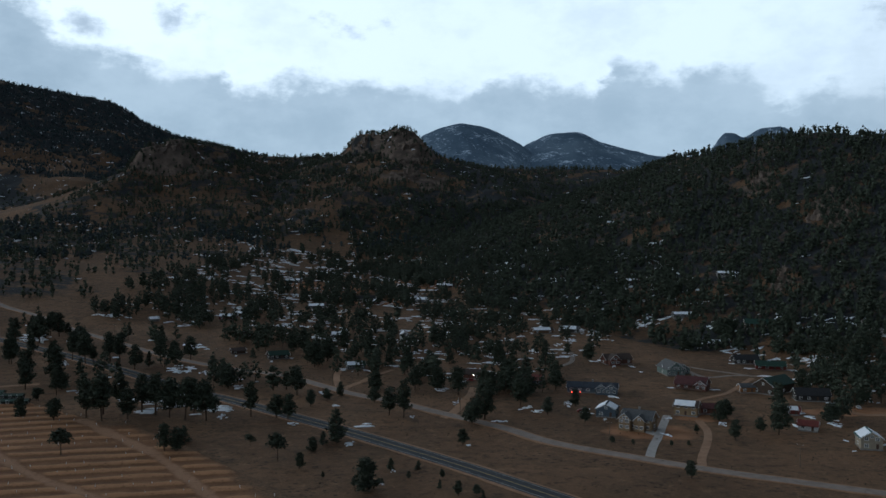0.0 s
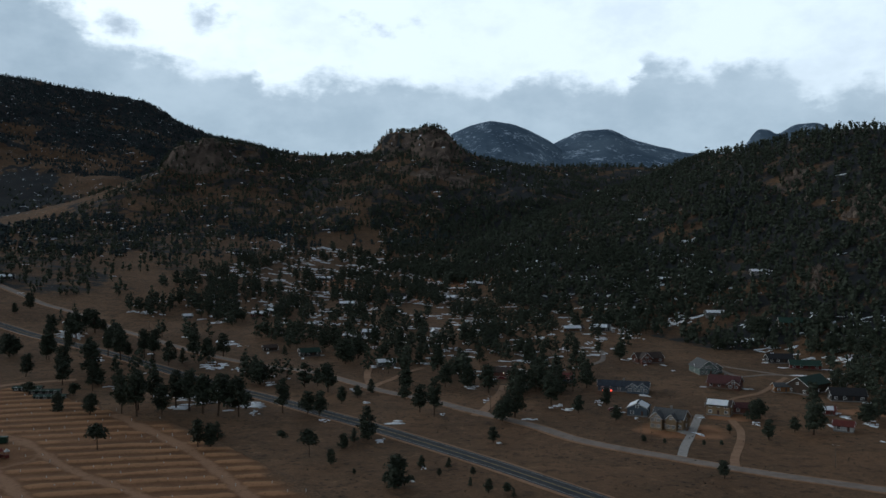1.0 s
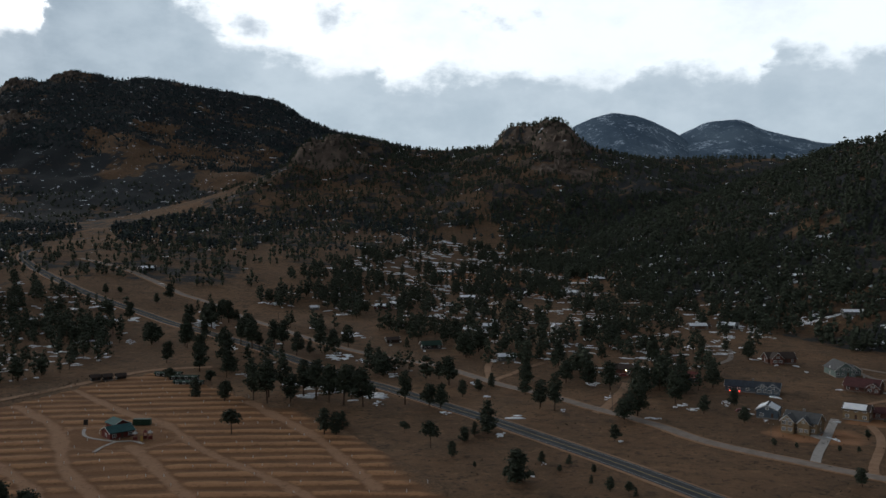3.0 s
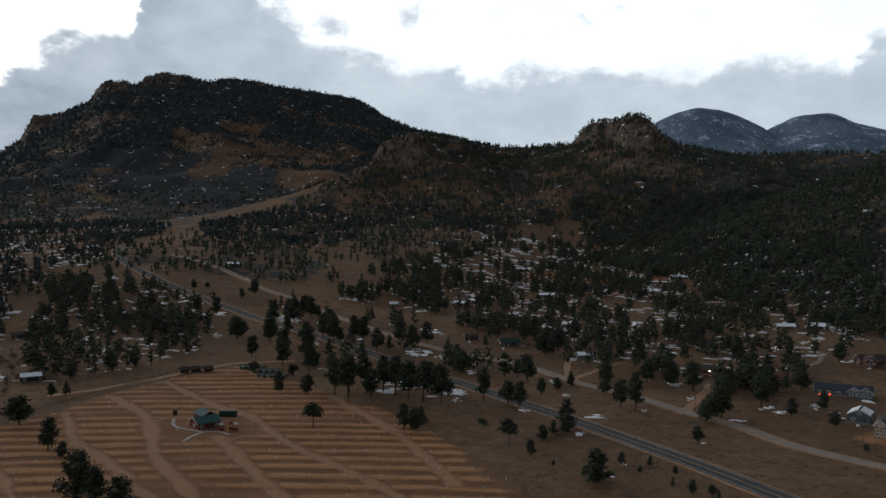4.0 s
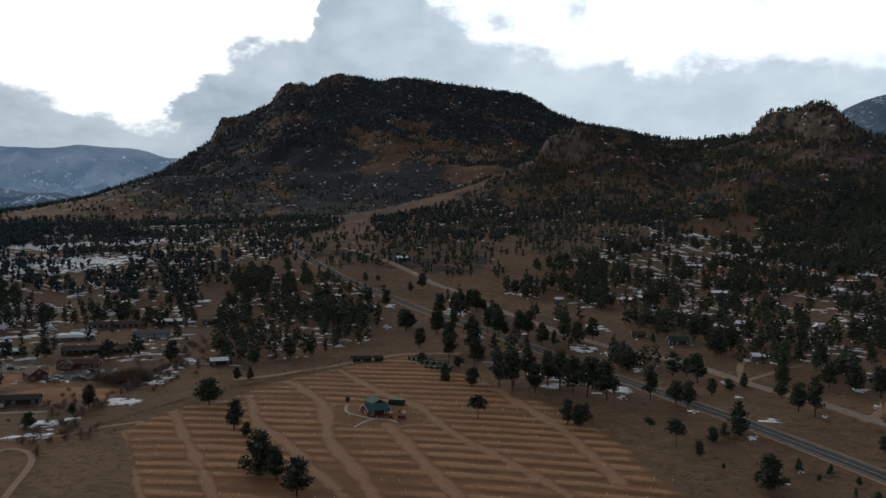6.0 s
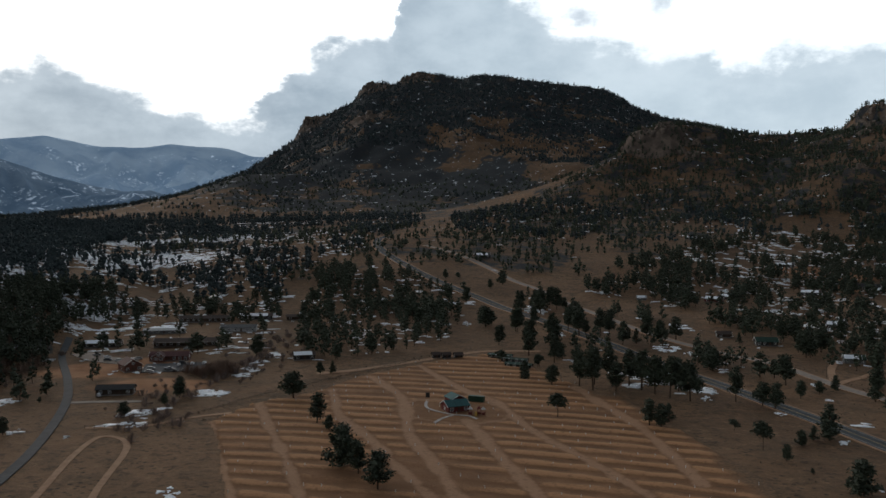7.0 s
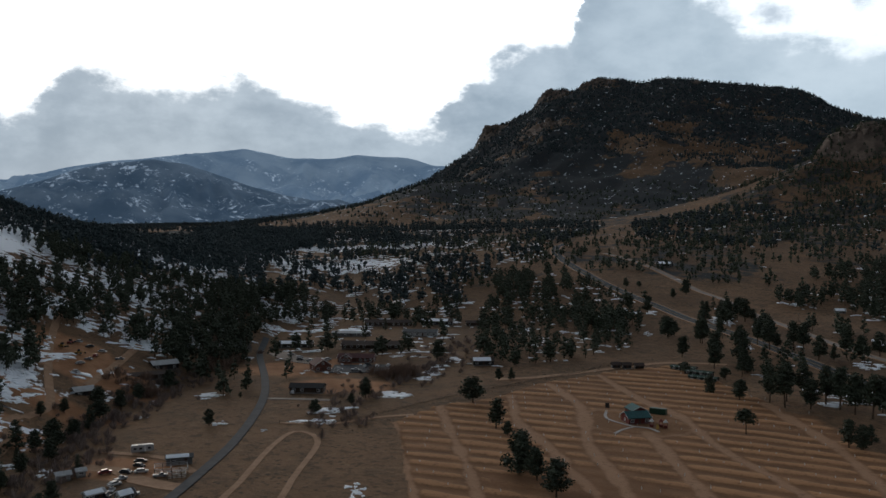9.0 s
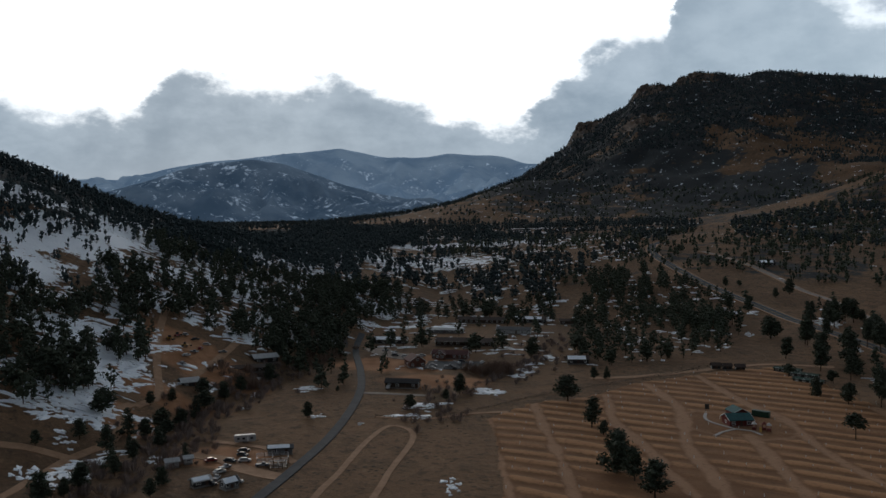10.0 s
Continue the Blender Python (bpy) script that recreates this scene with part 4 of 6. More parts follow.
# single pines: x, y, height
HIGHWAY_PINES = [(-297, 595, 13), (-284, 599, 14), (-275, 605, 16), (-279, 596, 15), (-271, 616, 8), (-255, 510, 15), (-260, 545, 10), (-226, 501, 15), (-225, 524, 16),
                 (-213, 514, 17), (-216, 446, 14), (-212, 523, 9), (-202, 524, 17), (-194, 517, 18), (-179, 501, 14), (-174, 511, 9), (-170, 520, 17), (-160, 516, 14), (-156, 534, 14),
                 (-195, 435, 14), (-198, 448, 9), (-169, 406, 16), (-152, 384, 19), (-156, 396, 18), (-161, 389, 16)]
GROVE_PINES = [(-140, 401, 17), (-132, 396, 18), (-124, 391, 17), (-116, 388, 18), (-116, 402, 15), (-106, 386, 17), (-154, 412, 15), (-142, 388, 13), (-173, 383, 9.6), (-190, 388, 9),
               (-199, 422, 6), (-114, 457, 11), (-88, 395, 15), (-76, 393, 10), (-70, 389, 11), (-75, 443, 14), (-83, 457, 9), (-64, 417, 8), (-58, 431, 6), (-53, 444, 7),
               (-43, 349, 13), (-36, 458, 10), (-34, 428, 7), (-18, 396, 16), (-25, 403, 12), (-98, 559, 15), (-92, 571, 16), (-120, 545, 6.5)]
LOT_PINES = [(13, 385, 9.6), (19, 393, 17), (8, 449, 14), (38, 422, 15), (45, 450, 13), (49, 404, 8), (64, 537, 16), (94, 558, 11), (65, 423, 8), (64, 389, 6.6),
             (4, 541, 11), (42, 526, 15), (61, 467, 10), (34, 535, 16), (-3, 463, 12), (-8, 504, 14), (-15, 462, 12), (-21, 512, 15), (-33, 529, 13), (-49, 566, 15),
             (-66, 575, 15), (-73, 545, 14), (-78, 524, 15), (25, 450, 12), (35, 465, 12)]
VERGE_PINES = [(-25, 285, 11), (-52, 312, 5.7), (-51, 336, 5.5), (-48, 345, 5.7), (-19, 311, 4.1), (-9, 311, 3.5), (0, 301, 3.0), (-1, 289, 2.9), (5, 281, 4.7), (11, 282, 3.2),
               (-30, 290, 3.4), (13, 277, 3.1), (8, 347, 6.4), (-12, 300, 2.6), (-42, 301, 2.0), (-108, 334, 10.5), (-103, 334, 9), (-104, 347, 7), (-62, 323, 9.6), (-77, 344, 4.5)]
EAST_PINES = [(87, 301, 6), (69, 351, 3), (77, 349, 2.3), (109, 371, 3.2), (126, 393, 9), (131, 398, 8.4), (121, 357, 8.2), (92, 347, 2.3), (99, 347, 2.3), (143, 367, 13), (137, 372, 6),
              (175, 389, 9), (194, 458, 9), (203, 630, 14), (206, 626, 15), (208, 606, 11), (169, 604, 12), (228, 580, 9.5), (234, 571, 11), (241, 560, 14), (245, 550, 14),
              (248, 536, 18), (238, 500, 19), (261, 539, 17), (206, 427, 8.4), (237, 472, 12.4), (249, 622, 8), (196, 471, 11), (278, 554, 14), (258, 567, 11)]
WEST_PINES = [(-338, 133, 9), (-329, 123, 8), (-312, 121, 8), (-318, 104, 10), (-303, 108, 7), (-296, 98, 9), (-341, 143, 7), (-356, 156, 8), (-361, 163, 9), (-272, 68, 10), (-288, 96, 7), (-372, 178, 9), (-383, 192, 8), (-400, 218, 9), (-268, 104, 6), (-432, 243, 11), (-440, 250, 12), (-425, 252, 10),
              (-327, 82, 5.7), (-332, 99, 7.7), (-334, 118, 11), (-320, 113, 5), (-279, 82, 9), (-276, 76, 6), (-258, 96, 6), (-291, 122, 6), (-364, 139, 6), (-369, 151, 6), (-349, 152, 4),
              (-331, 132, 6), (-354, 115, 10), (-318, 190, 6.6), (-355, 230, 2.8), (-301, 233, 6.4), (-309, 270, 9.6), (-303, 256, 5.3), (-349, 362, 12), (-287, 344, 6.5), (-284, 351, 6), (-378, 170, 8)]
FIELD_PINES = [(-263, 296, 11.8), (-225, 267, 12), (-214, 261, 6), (-180, 225, 14), (-170, 222, 11), (-155, 212, 12), (-174, 386, 8.5), (-145, 327, 9.8), (-194, 395, 6.8), (-219, 417, 7), (-198, 422, 6)]
JUNCTION_PINES = [(-401, 658, 8), (-392, 665, 5), (-348, 644, 8), (-346, 663, 12), (-340, 589, 12.8), (-358, 592, 9.6), (-292, 589, 14), (-271, 580, 17), (-268, 603, 16), (-282, 515, 14),
                  (-285, 530, 8), (-257, 511, 15), (-245, 464, 12), (-228, 470, 16), (-209, 467, 18), (-266, 612, 8), (-236, 552, 12.6), (-224, 539, 15)]


OPEN_CROWNS = {(-145, 327), (-174, 386), (-219, 417), (-198, 422), (-194, 395), (-62, 323), (-77, 344)}


def pine_thing(number):
    """One ponderosa pine 10 m tall, its trunk and its crown parts of their own."""
    form = "cone" if number % 4 == 3 else "round"
    if number >= 12:
        form = "open" if number < 15 else "tall"
    v, f, i = pine_arrays(np.random.default_rng(300 + number), 10.0, 8 if form == "open" else 18, 66, 14, 6, form)
    top = tagged(new("pine_tree"), "dark green ponderosa pine on dry grass", "tree", "ponderosa pines")
    for name, k, mat in (("trunk", 0, M_BARK), ("crown", 1, M_NEEDLE)):
        faces = f[i == k]
        keep, inv = np.unique(faces, return_inverse=True)
        ob = new(name, mesh_of(name, v[keep], inv.reshape(-1, 3), [mat]))
        ob.parent = top
    return top


SINGLES = [(HIGHWAY_PINES, "dark green ponderosa pine beside the highway"), (GROVE_PINES, "dark green ponderosa pine in a roadside grove"), (LOT_PINES, "dark green pine between house lots"),
           (VERGE_PINES, "small dark pine in dry grass below the highway"), (EAST_PINES, "dark green pine on a dry house lot"), (WEST_PINES, "dark pine near the stream and sheds"),
           (FIELD_PINES, "round-crowned pine standing in the tan field"), (JUNCTION_PINES, "dark green pine between highway and gravel road")]
STOCK = [pine_thing(k) for k in range(19)]
turn = random.Random(4)
KINDS = {"open": STOCK[12:15], "tall": STOCK[15:], "round": STOCK[:12]}
unused = {k: list(v) for k, v in KINDS.items()}
for spots, label in SINGLES:
    for x, y, tall in spots:
        m = Matrix.LocRotScale((x, y, height(x, y) - 0.1), Euler((0, 0, turn.uniform(0, 6.28))), None)
        sort = "open" if (x, y) in OPEN_CROWNS else "tall" if spots in (GROVE_PINES, HIGHWAY_PINES) and tall > 13 else "round"
        k = tall / 10.0 * 1.1
        wide = k * (1.25 if sort == "round" and tall < 14.5 else 1.05) * turn.uniform(0.88, 1.12)
        ob = unused[sort].pop() if unused[sort] else copy_thing(turn.choice(KINDS[sort]), m)
        ob.matrix_basis = m @ Matrix.Diagonal((wide, wide, k, 1))
        tagged(ob, "flat-topped pine with a bare trunk and thin crown" if sort == "open" else label)

# ---------------------------------------------------------------- snow and thickets
DRIFTS_NORTH = [(-228, 516, 3.7, 9.7), (-281, 593, 6.5, 10.2), (-272, 585, 3.2, 8.3), (-166, 576, 7.9, 16.2), (-152, 505, 7.0, 14.3), (-138, 498, 2.4, 6.2), (-105, 412, 4.0, 7.5), (-101, 394, 2.4, 6.2),
                (-109, 462, 3.1, 7.5), (-159, 437, 2.2, 5.6), (-149, 430, 2.4, 6.1), (-137, 431, 3.9, 6.0), (-123, 424, 2.6, 6.9), (-63, 451, 2.1, 5.2), (-52, 420, 1.7, 3.7), (-38, 348, 3.1, 6.1),
                (-67, 382, 2.1, 3.7), (-14, 398, 1.2, 3.1), (-1, 463, 3.4, 8.8), (6, 430, 1.9, 4.6)]
DRIFTS_EAST = [(25, 390, 2.9, 3.1), (40, 420, 2.8, 5.8), (45, 412, 2.5, 4.2), (62, 430, 2.3, 6.0), (67, 413, 2.8, 3.6), (10, 347, 1.2, 2.5), (-18, 310, 0.8, 2.2), (-21, 294, 1.0, 2.6), (126, 388, 1.9, 4.1),
               (161, 692, 6.1, 14.5), (106, 688, 6.9, 10.8), (118, 678, 4.1, 10.6), (62, 593, 3.5, 9.2), (31, 605, 4.0, 10.4), (23, 424, 1.4, 3.7), (173, 618, 5.5, 6.9), (206, 659, 4.1, 9.3), (238, 555, 7.2, 9.1), (176, 387, 3.7, 8.7), (96, 637, 2.5, 6.6)]
DRIFTS_WEST = [(-339, 592, 4.5, 11.8), (-299, 518, 3.6, 9.3), (-287, 596, 5.7, 10.6), (-277, 599, 4.0, 10.3), (-329, 338, 5.4, 14.0), (-344, 370, 5.8, 8.8), (-306, 285, 6.5, 13.3), (-288, 226, 5.0, 6.8),
               (-297, 242, 3.6, 7.4), (-318, 194, 3.3, 4.1), (-369, 221, 6.1, 8.5), (-297, 85, 6.3, 5.6), (-306, 98, 3.9, 6.9), (-291, 77, 4.1, 3.8), (-333, 93, 4.7, 7.4), (-308, 73, 4.3, 5.1), (-415, 147, 5.9, 15.3),
               (-393, 135, 8.3, 17.0), (-367, 113, 5.1, 13.4), (-349, 102, 8.6, 6.0)]
DRIFTS_SOUTH = [(-453, 237, 11.9, 9.0), (-459, 258, 4.6, 11.8), (-453, 180, 3.6, 9.3), (-205, 174, 4.3, 9.6), (-293, 200, 1.5, 2.7), (-341, 134, 3.2, 5.6), (-298, 114, 2.6, 6.8), (-352, 177, 1.6, 3.2), (-389, 180, 3.4, 9.0),
                (-375, 196, 2.6, 5.9), (-658, 411, 7.7, 19.9), (-537, 274, 8.0, 20.7), (-724, 543, 17, 36), (-755, 540, 5.5, 14.3), (-497, 383, 12.5, 8.7), (-471, 400, 12.3, 13.5)]

DRIFTS_MORE = [(-154, 424, 7, 7), (-146, 422, 7, 7), (-138, 419, 7, 7), (-130, 417, 7, 6), (-122, 416, 7, 6), (-113, 411, 7, 6), (-320, 320, 4, 7), (-326, 334, 5, 9), (-334, 350, 4, 9), (-344, 372, 3, 9), (-303, 281, 8, 6), (-298, 286, 6, 5), (-299, 238, 8, 6), (-299, 247, 7, 5), (-293, 221, 6, 4), (-485, 533, 8, 9), (-195, 268, 3, 3), (-192, 262, 2, 3),
               (-297, 78, 5.2, 9.9), (-307, 87, 5.0, 8.3), (-309, 95, 6.4, 7.8), (-314, 105, 5.2, 6.6), (-353, 88, 14.3, 6.1), (-357, 81, 7.2, 6.1), (-379, 132, 7.9, 14.3), (-416, 150, 7.2, 12.8), (-352, 116, 7.3, 7.6),
               (-370, 109, 7.6, 8.8), (-458, 240, 13.5, 6.1), (-370, 221, 6.2, 9.7), (-409, 176, 5.2, 6.5), (-430, 176, 4.3, 5.5), (-498, 250, 8.7, 11.8), (-428, 124, 5.8, 7.0), (-403, 102, 6.8, 5.6), (-382, 92, 6.4, 6.5),
               (-489, 212, 6.3, 6.8), (-138, 400, 5, 8), (-128, 408, 8, 8), (-111, 400, 8, 9), (-105, 408, 5.5, 9), (-183, 442, 9.4, 7.1), (-35, 378, 2.5, 5), (-91, 621, 5.7, 12.8), (-130, 438, 4.2, 8.2)]


def drifts():
    """Thin remnants of snow: each a ragged, slightly domed patch."""
    rng = np.random.default_rng(12)
    spots = []
    for group in (DRIFTS_NORTH, DRIFTS_EAST, DRIFTS_WEST, DRIFTS_SOUTH):
        for x, y, rx, ry in group:
            a = math.atan2(-x, y)
            n = 5 + int(ry * 0.9)
            for k in range(n):
                u, v = rng.normal(0, rx * 0.5), rng.normal(0, 0.45) * ry
                r = (0.35 + 0.65 * rx) * rng.uniform(0.14, 0.5)
                spots.append((x + u * math.cos(a) - v * math.sin(a), y + u * math.sin(a) + v * math.cos(a), r, r * rng.uniform(0.9, 1.9), a))
    for x, y, rx, ry in DRIFTS_MORE:
        a = math.atan2(-x, y)
        for k in range(3 + int(ry / 2)):
            u, v = rng.normal(0, rx * 0.42), rng.uniform(-0.2, 1.0) * ry
            r = rng.uniform(0.9, 2.4)
            spots.append((x + u * math.cos(a) - v * math.sin(a), y + u * math.sin(a) + v * math.cos(a), r * 1.5, r, a))
    for where, keep, size in (("over the settlement", 0.3, 2.0), ("by the highway bend", 0.22, 2.0), ("beside the highway", 0.4, 2.0), ("over the western settlement", 0.5, 3.0),
                              ("at the foot of the hills", 0.25, 2.2), ("among the eastern lots", 0.5, 2.2), ("above the stream", 0.4, 3.0)):
        for x, y in WOOD_SPOTS[where]:
            if rng.uniform() < keep:
                a = math.atan2(-x, y)
                for _ in range(rng.integers(1, 4)):
                    r = size * rng.uniform(0.35, 1.0)
                    spots.append((x + rng.normal(1.5, 2.5), y + rng.normal(-1.0, 3.0), r, r * rng.uniform(0.8, 1.8), a + rng.normal(0, 0.6)))
    for k, number, size in ((0, 60, 2.0), (1, 520, 1.9), (4, 300, 2.3), (5, 130, 3.0), (6, 130, 2.4), (7, 40, 2.2), (9, 40, 2.2), (10, 200, 2.2), (11, 320, 1.6), (3, 420, 2.4)):
        where, poly, n, clump, cut, sort = WOODS[k]
        for x, y in scatter(poly, number, 500 + k, clump, cut, 100 + k):
            a = math.atan2(-x, y) + rng.normal(0, 0.4)
            for _ in range(rng.integers(1, 4)):
                r = size * rng.uniform(0.4, 1.15)
                spots.append((x + rng.normal(0, r * 2.5), y + rng.normal(0, r * 2), r * rng.uniform(0.9, 2.4), r * rng.uniform(0.5, 1.1), a))
    for key, number, size in (("mesa", 300, 3.6), ("knob", 50, 2.2), ("peak", 150, 2.6), ("right", 45, 2.2), ("bump", 40, 3.2)):
        for x, y in hill_spots(key, number, 70 + len(key), -0.25):
            r = size * rng.uniform(0.4, 1.3)
            spots.append((x, y, r * rng.uniform(0.7, 2.1), r * rng.uniform(0.35, 0.75), math.atan2(-x, y)))
    for x, y in scatter([(-330, 900), (-250, 1180), (-40, 1200), (150, 1010), (60, 880), (-150, 850)], 26, 91, 60, -2.0):
        for k in range(5):
            spots.append((x + (k - 2) * 5 + rng.normal(0, 1.5), y + rng.normal(0, 2.0), rng.uniform(2.2, 4.2), rng.uniform(2.0, 4.0), math.atan2(-x, y)))
    for lx, ly, lr in LOTS:
        for _ in range(rng.integers(2, 6)):
            t = rng.uniform(0, 6.28)
            r = rng.uniform(0.7, 2.4)
            spots.append((lx + lr * math.cos(t) * rng.uniform(0.6, 1.1), ly + lr * math.sin(t) * rng.uniform(0.6, 1.1), r * 1.3, r, t))
    V, F, count = [], [], 0
    for x, y, rx, ry, a in spots:
        n = 15
        t = np.arange(n) * 2 * np.pi / n
        if math.hypot(x, y) > 330:
            rx, ry = rx * 1.15, ry * 0.62
        wob = 1 + 0.34 * np.sin(2 * t + rng.uniform(0, 6)) * rng.uniform(0, 1) + 0.3 * np.sin(3 * t + rng.uniform(0, 6)) + rng.uniform(-0.6, 0.5, n)
        ring = [(np.cos(t) * rx * wob * k, np.sin(t) * ry * wob * k, h) for k, h in ((1.0, -0.25), (0.78, 0.14 + min(0.35, math.hypot(x, y) / 3000)))]
        vs = []
        for u, v, h in ring:
            px, py = x + u * math.cos(a) - v * math.sin(a), y + u * math.sin(a) + v * math.cos(a)
            vs.append(np.column_stack([px, py, lie(px, py) + h]))
        vs = np.vstack(vs)
        i = np.arange(n)
        j = (i + 1) % n
        f = np.vstack([np.column_stack([i, j, j + n]), np.column_stack([i, j + n, i + n]), np.column_stack([np.full(n - 2, n), n + np.arange(1, n - 1), n + np.arange(2, n)])])
        V.append(vs), F.append(f + count)
        count += len(vs)
    me = mesh_of("snow_patches", np.vstack(V), np.vstack(F), [M_SNOW], flat=False)
    tagged(new("snow_patches", me), "thin ragged patches of old snow beneath the pines", "snow", kind="stuff")


drifts()


def thicket(label, spots, mat, seed, low, high, stems=60, width=0.026):
    """Leafless brush: fans of thin upright twigs."""
    rng = np.random.default_rng(seed)
    V, F, count = [], [], 0
    for x, y in spots:
        h0 = height(x, y)
        tall = rng.uniform(low, high)
        for _ in range(stems):
            a, out = rng.uniform(0, 6.28), rng.uniform(0.05, 0.8) * tall
            top = np.array([x + out * math.cos(a), y + out * math.sin(a), h0 + tall * math.sqrt(max(0.1, 1 - (out / tall) ** 2)) * rng.uniform(0.6, 1.05)])
            foot = np.array([x + out * 0.3 * math.cos(a), y + out * 0.3 * math.sin(a), h0 - 0.2])
            side = np.array([-math.sin(a + 0.8), math.cos(a + 0.8), rng.normal(0, 0.2)]) * width * tall * rng.uniform(0.5, 1.4)
            mid = foot * 0.4 + top * 0.6
            V.append(np.array([foot, mid + side, top, mid - side]))
            F += [(count, count + 1, count + 2), (count, count + 2, count + 3)]
            count += 4
    me = mesh_of("brush", np.vstack(V), np.array(F), [mat])
    tagged(new("brush", me), label, "brush", kind="stuff")


def along(points, number, spread, seed):
    rng = np.random.default_rng(seed)
    l = spline(points, 3)
    return l[rng.integers(len(l), size=number)] + rng.normal(0, spread, (number, 2))


STREAM = [(-255, 60), (-280, 90), (-300, 118), (-335, 145), (-365, 175), (-390, 205), (-420, 240)]
BROOK = [(-268, 232), (-290, 240), (-312, 270), (-330, 320), (-345, 360), (-380, 420)]
thicket("leafless grey-brown willows along a stream", np.vstack([along(STREAM, 400, 9, 1), along(BROOK, 170, 9, 2)]), M_TWIG, 3, 1.5, 4.2)
thicket("tall leafless brown cottonwoods and willows", np.vstack([along([(-340, 311), (-337, 318), (-334, 324)], 30, 3.8, 4), along([(-420, 262), (-450, 285), (-470, 300)], 30, 8, 5), along([(-395, 190), (-405, 205)], 14, 8, 6)]), M_TWIG_RED, 5, 4.0, 8.0, 110, 0.014)
thicket("low dark sage and dry shrubs on the slopes", np.vstack([np.column_stack([np.random.default_rng(8).uniform(-60, 250, 1300), np.random.default_rng(9).uniform(280, 620, 1300)]), along(GRAVEL[2:14], 90, 16, 7), along([(-272, 228), (-258, 300), (-275, 340), (-262, 420)], 70, 3, 9)]), M_SHRUB, 6, 0.4, 1.0, 9, 0.06)


def crag(x, y, size, seed, label="stacked angular blocks of tan granite on the hillside"):
    """A crag: upright and tumbled angular blocks of granite, stacked up the slope."""
    rng = np.random.default_rng(seed)
    base = height(x, y)
    rock = tagged(new("rock_outcrop"), label, "rock", "granite outcrops")
    rock.location = (x, y, base)
    for k in range(18):
        near = rng.uniform() ** 0.6
        t = rng.uniform(0, 6.28)
        u, v = math.cos(t) * near * size * 1.2, math.sin(t) * near * size
        r = size * rng.uniform(0.2, 0.48) * (1.25 - 0.6 * near)
        tall = r * rng.uniform(0.8, 1.9)
        z = height(x + u, y + v) - base + tall * rng.uniform(-0.3, 0.3) * (1.1 - near)
        yaw = rng.uniform(0, 3.14)
        corners = rng.uniform(-1, 1, (13, 3))
        corners /= np.abs(corners).max(1)[:, None] ** 0.75
        bulk = bmesh.new()
        for a, b, c in corners:
            a, b = a * r, b * r * 0.75
            bulk.verts.new((u + a * math.cos(yaw) - b * math.sin(yaw), v + a * math.sin(yaw) + b * math.cos(yaw), z + c * tall))
        bmesh.ops.convex_hull(bulk, input=bulk.verts)
        part("block", bulk, M_GRANITE, rock)


CRAGS_RIDGE = [(-90, 1678, 8), (-72, 1668, 8), (-66, 1636, 17), (-50, 1600, 18), (-68, 1560, 20), (-58, 1515, 18), (-84, 1480, 14), (-150, 1690, 14), (-158, 1632, 13), (-120, 1530, 13), (-140, 1420, 11),
               (-497, 1540, 18), (-478, 1560, 14), (-428, 1552, 16), (-408, 1500, 15), (-440, 1520, 12), (-28, 1460, 14)]
CRAGS_RIGHT = [(349, 944, 12), (342, 931, 9), (362, 826, 11), (366, 808, 12), (347, 797, 10), (353, 772, 10), (368, 785, 9), (278, 714, 7), (275, 696, 6), (264, 688, 7), (380, 850, 8), (330, 880, 7)]
CRAGS_FAR = [(-1622, 2470, 20), (-1650, 2452, 18), (-1760, 2390, 18), (-1925, 2280, 24), (-1905, 2290, 18), (-1600, 2170, 22), (-1560, 2140, 18), (-1320, 2600, 16)]
for k, (x, y, size) in enumerate(CRAGS_RIDGE + CRAGS_RIGHT + CRAGS_FAR):
    crag(x, y, size, k + 50)


# ---------------------------------------------------------------- houses
def paint(name, c, k=0.75, r=0.8, scale=0.8):
    c = tuple(v * 0.75 for v in c)
    return mottled(name, tuple(v * k for v in c), c, scale, r, bump=0.15, depth=0.02, by_object=0.15)


WALLS = {"tan": paint("tan_siding", (0.36, 0.25, 0.14)), "slate": paint("slate_blue_siding", (0.12, 0.155, 0.19)), "teal": paint("grey_green_siding", (0.18, 0.24, 0.22)),
         "brick": paint("red_brown_siding", (0.20, 0.085, 0.06)), "cream": paint("cream_siding", (0.42, 0.36, 0.27)), "white": paint("white_siding", (0.6, 0.6, 0.58)),
         "brown": paint("dark_brown_siding", (0.085, 0.058, 0.04)), "log": paint("brown_log_wall", (0.22, 0.12, 0.06)), "red": paint("barn_red_boards", (0.22, 0.05, 0.04)),
         "grey": paint("grey_siding", (0.22, 0.22, 0.22)), "dark": paint("dark_wall", (0.05, 0.047, 0.045)), "orange": paint("orange_stained_boards", (0.30, 0.14, 0.05))}
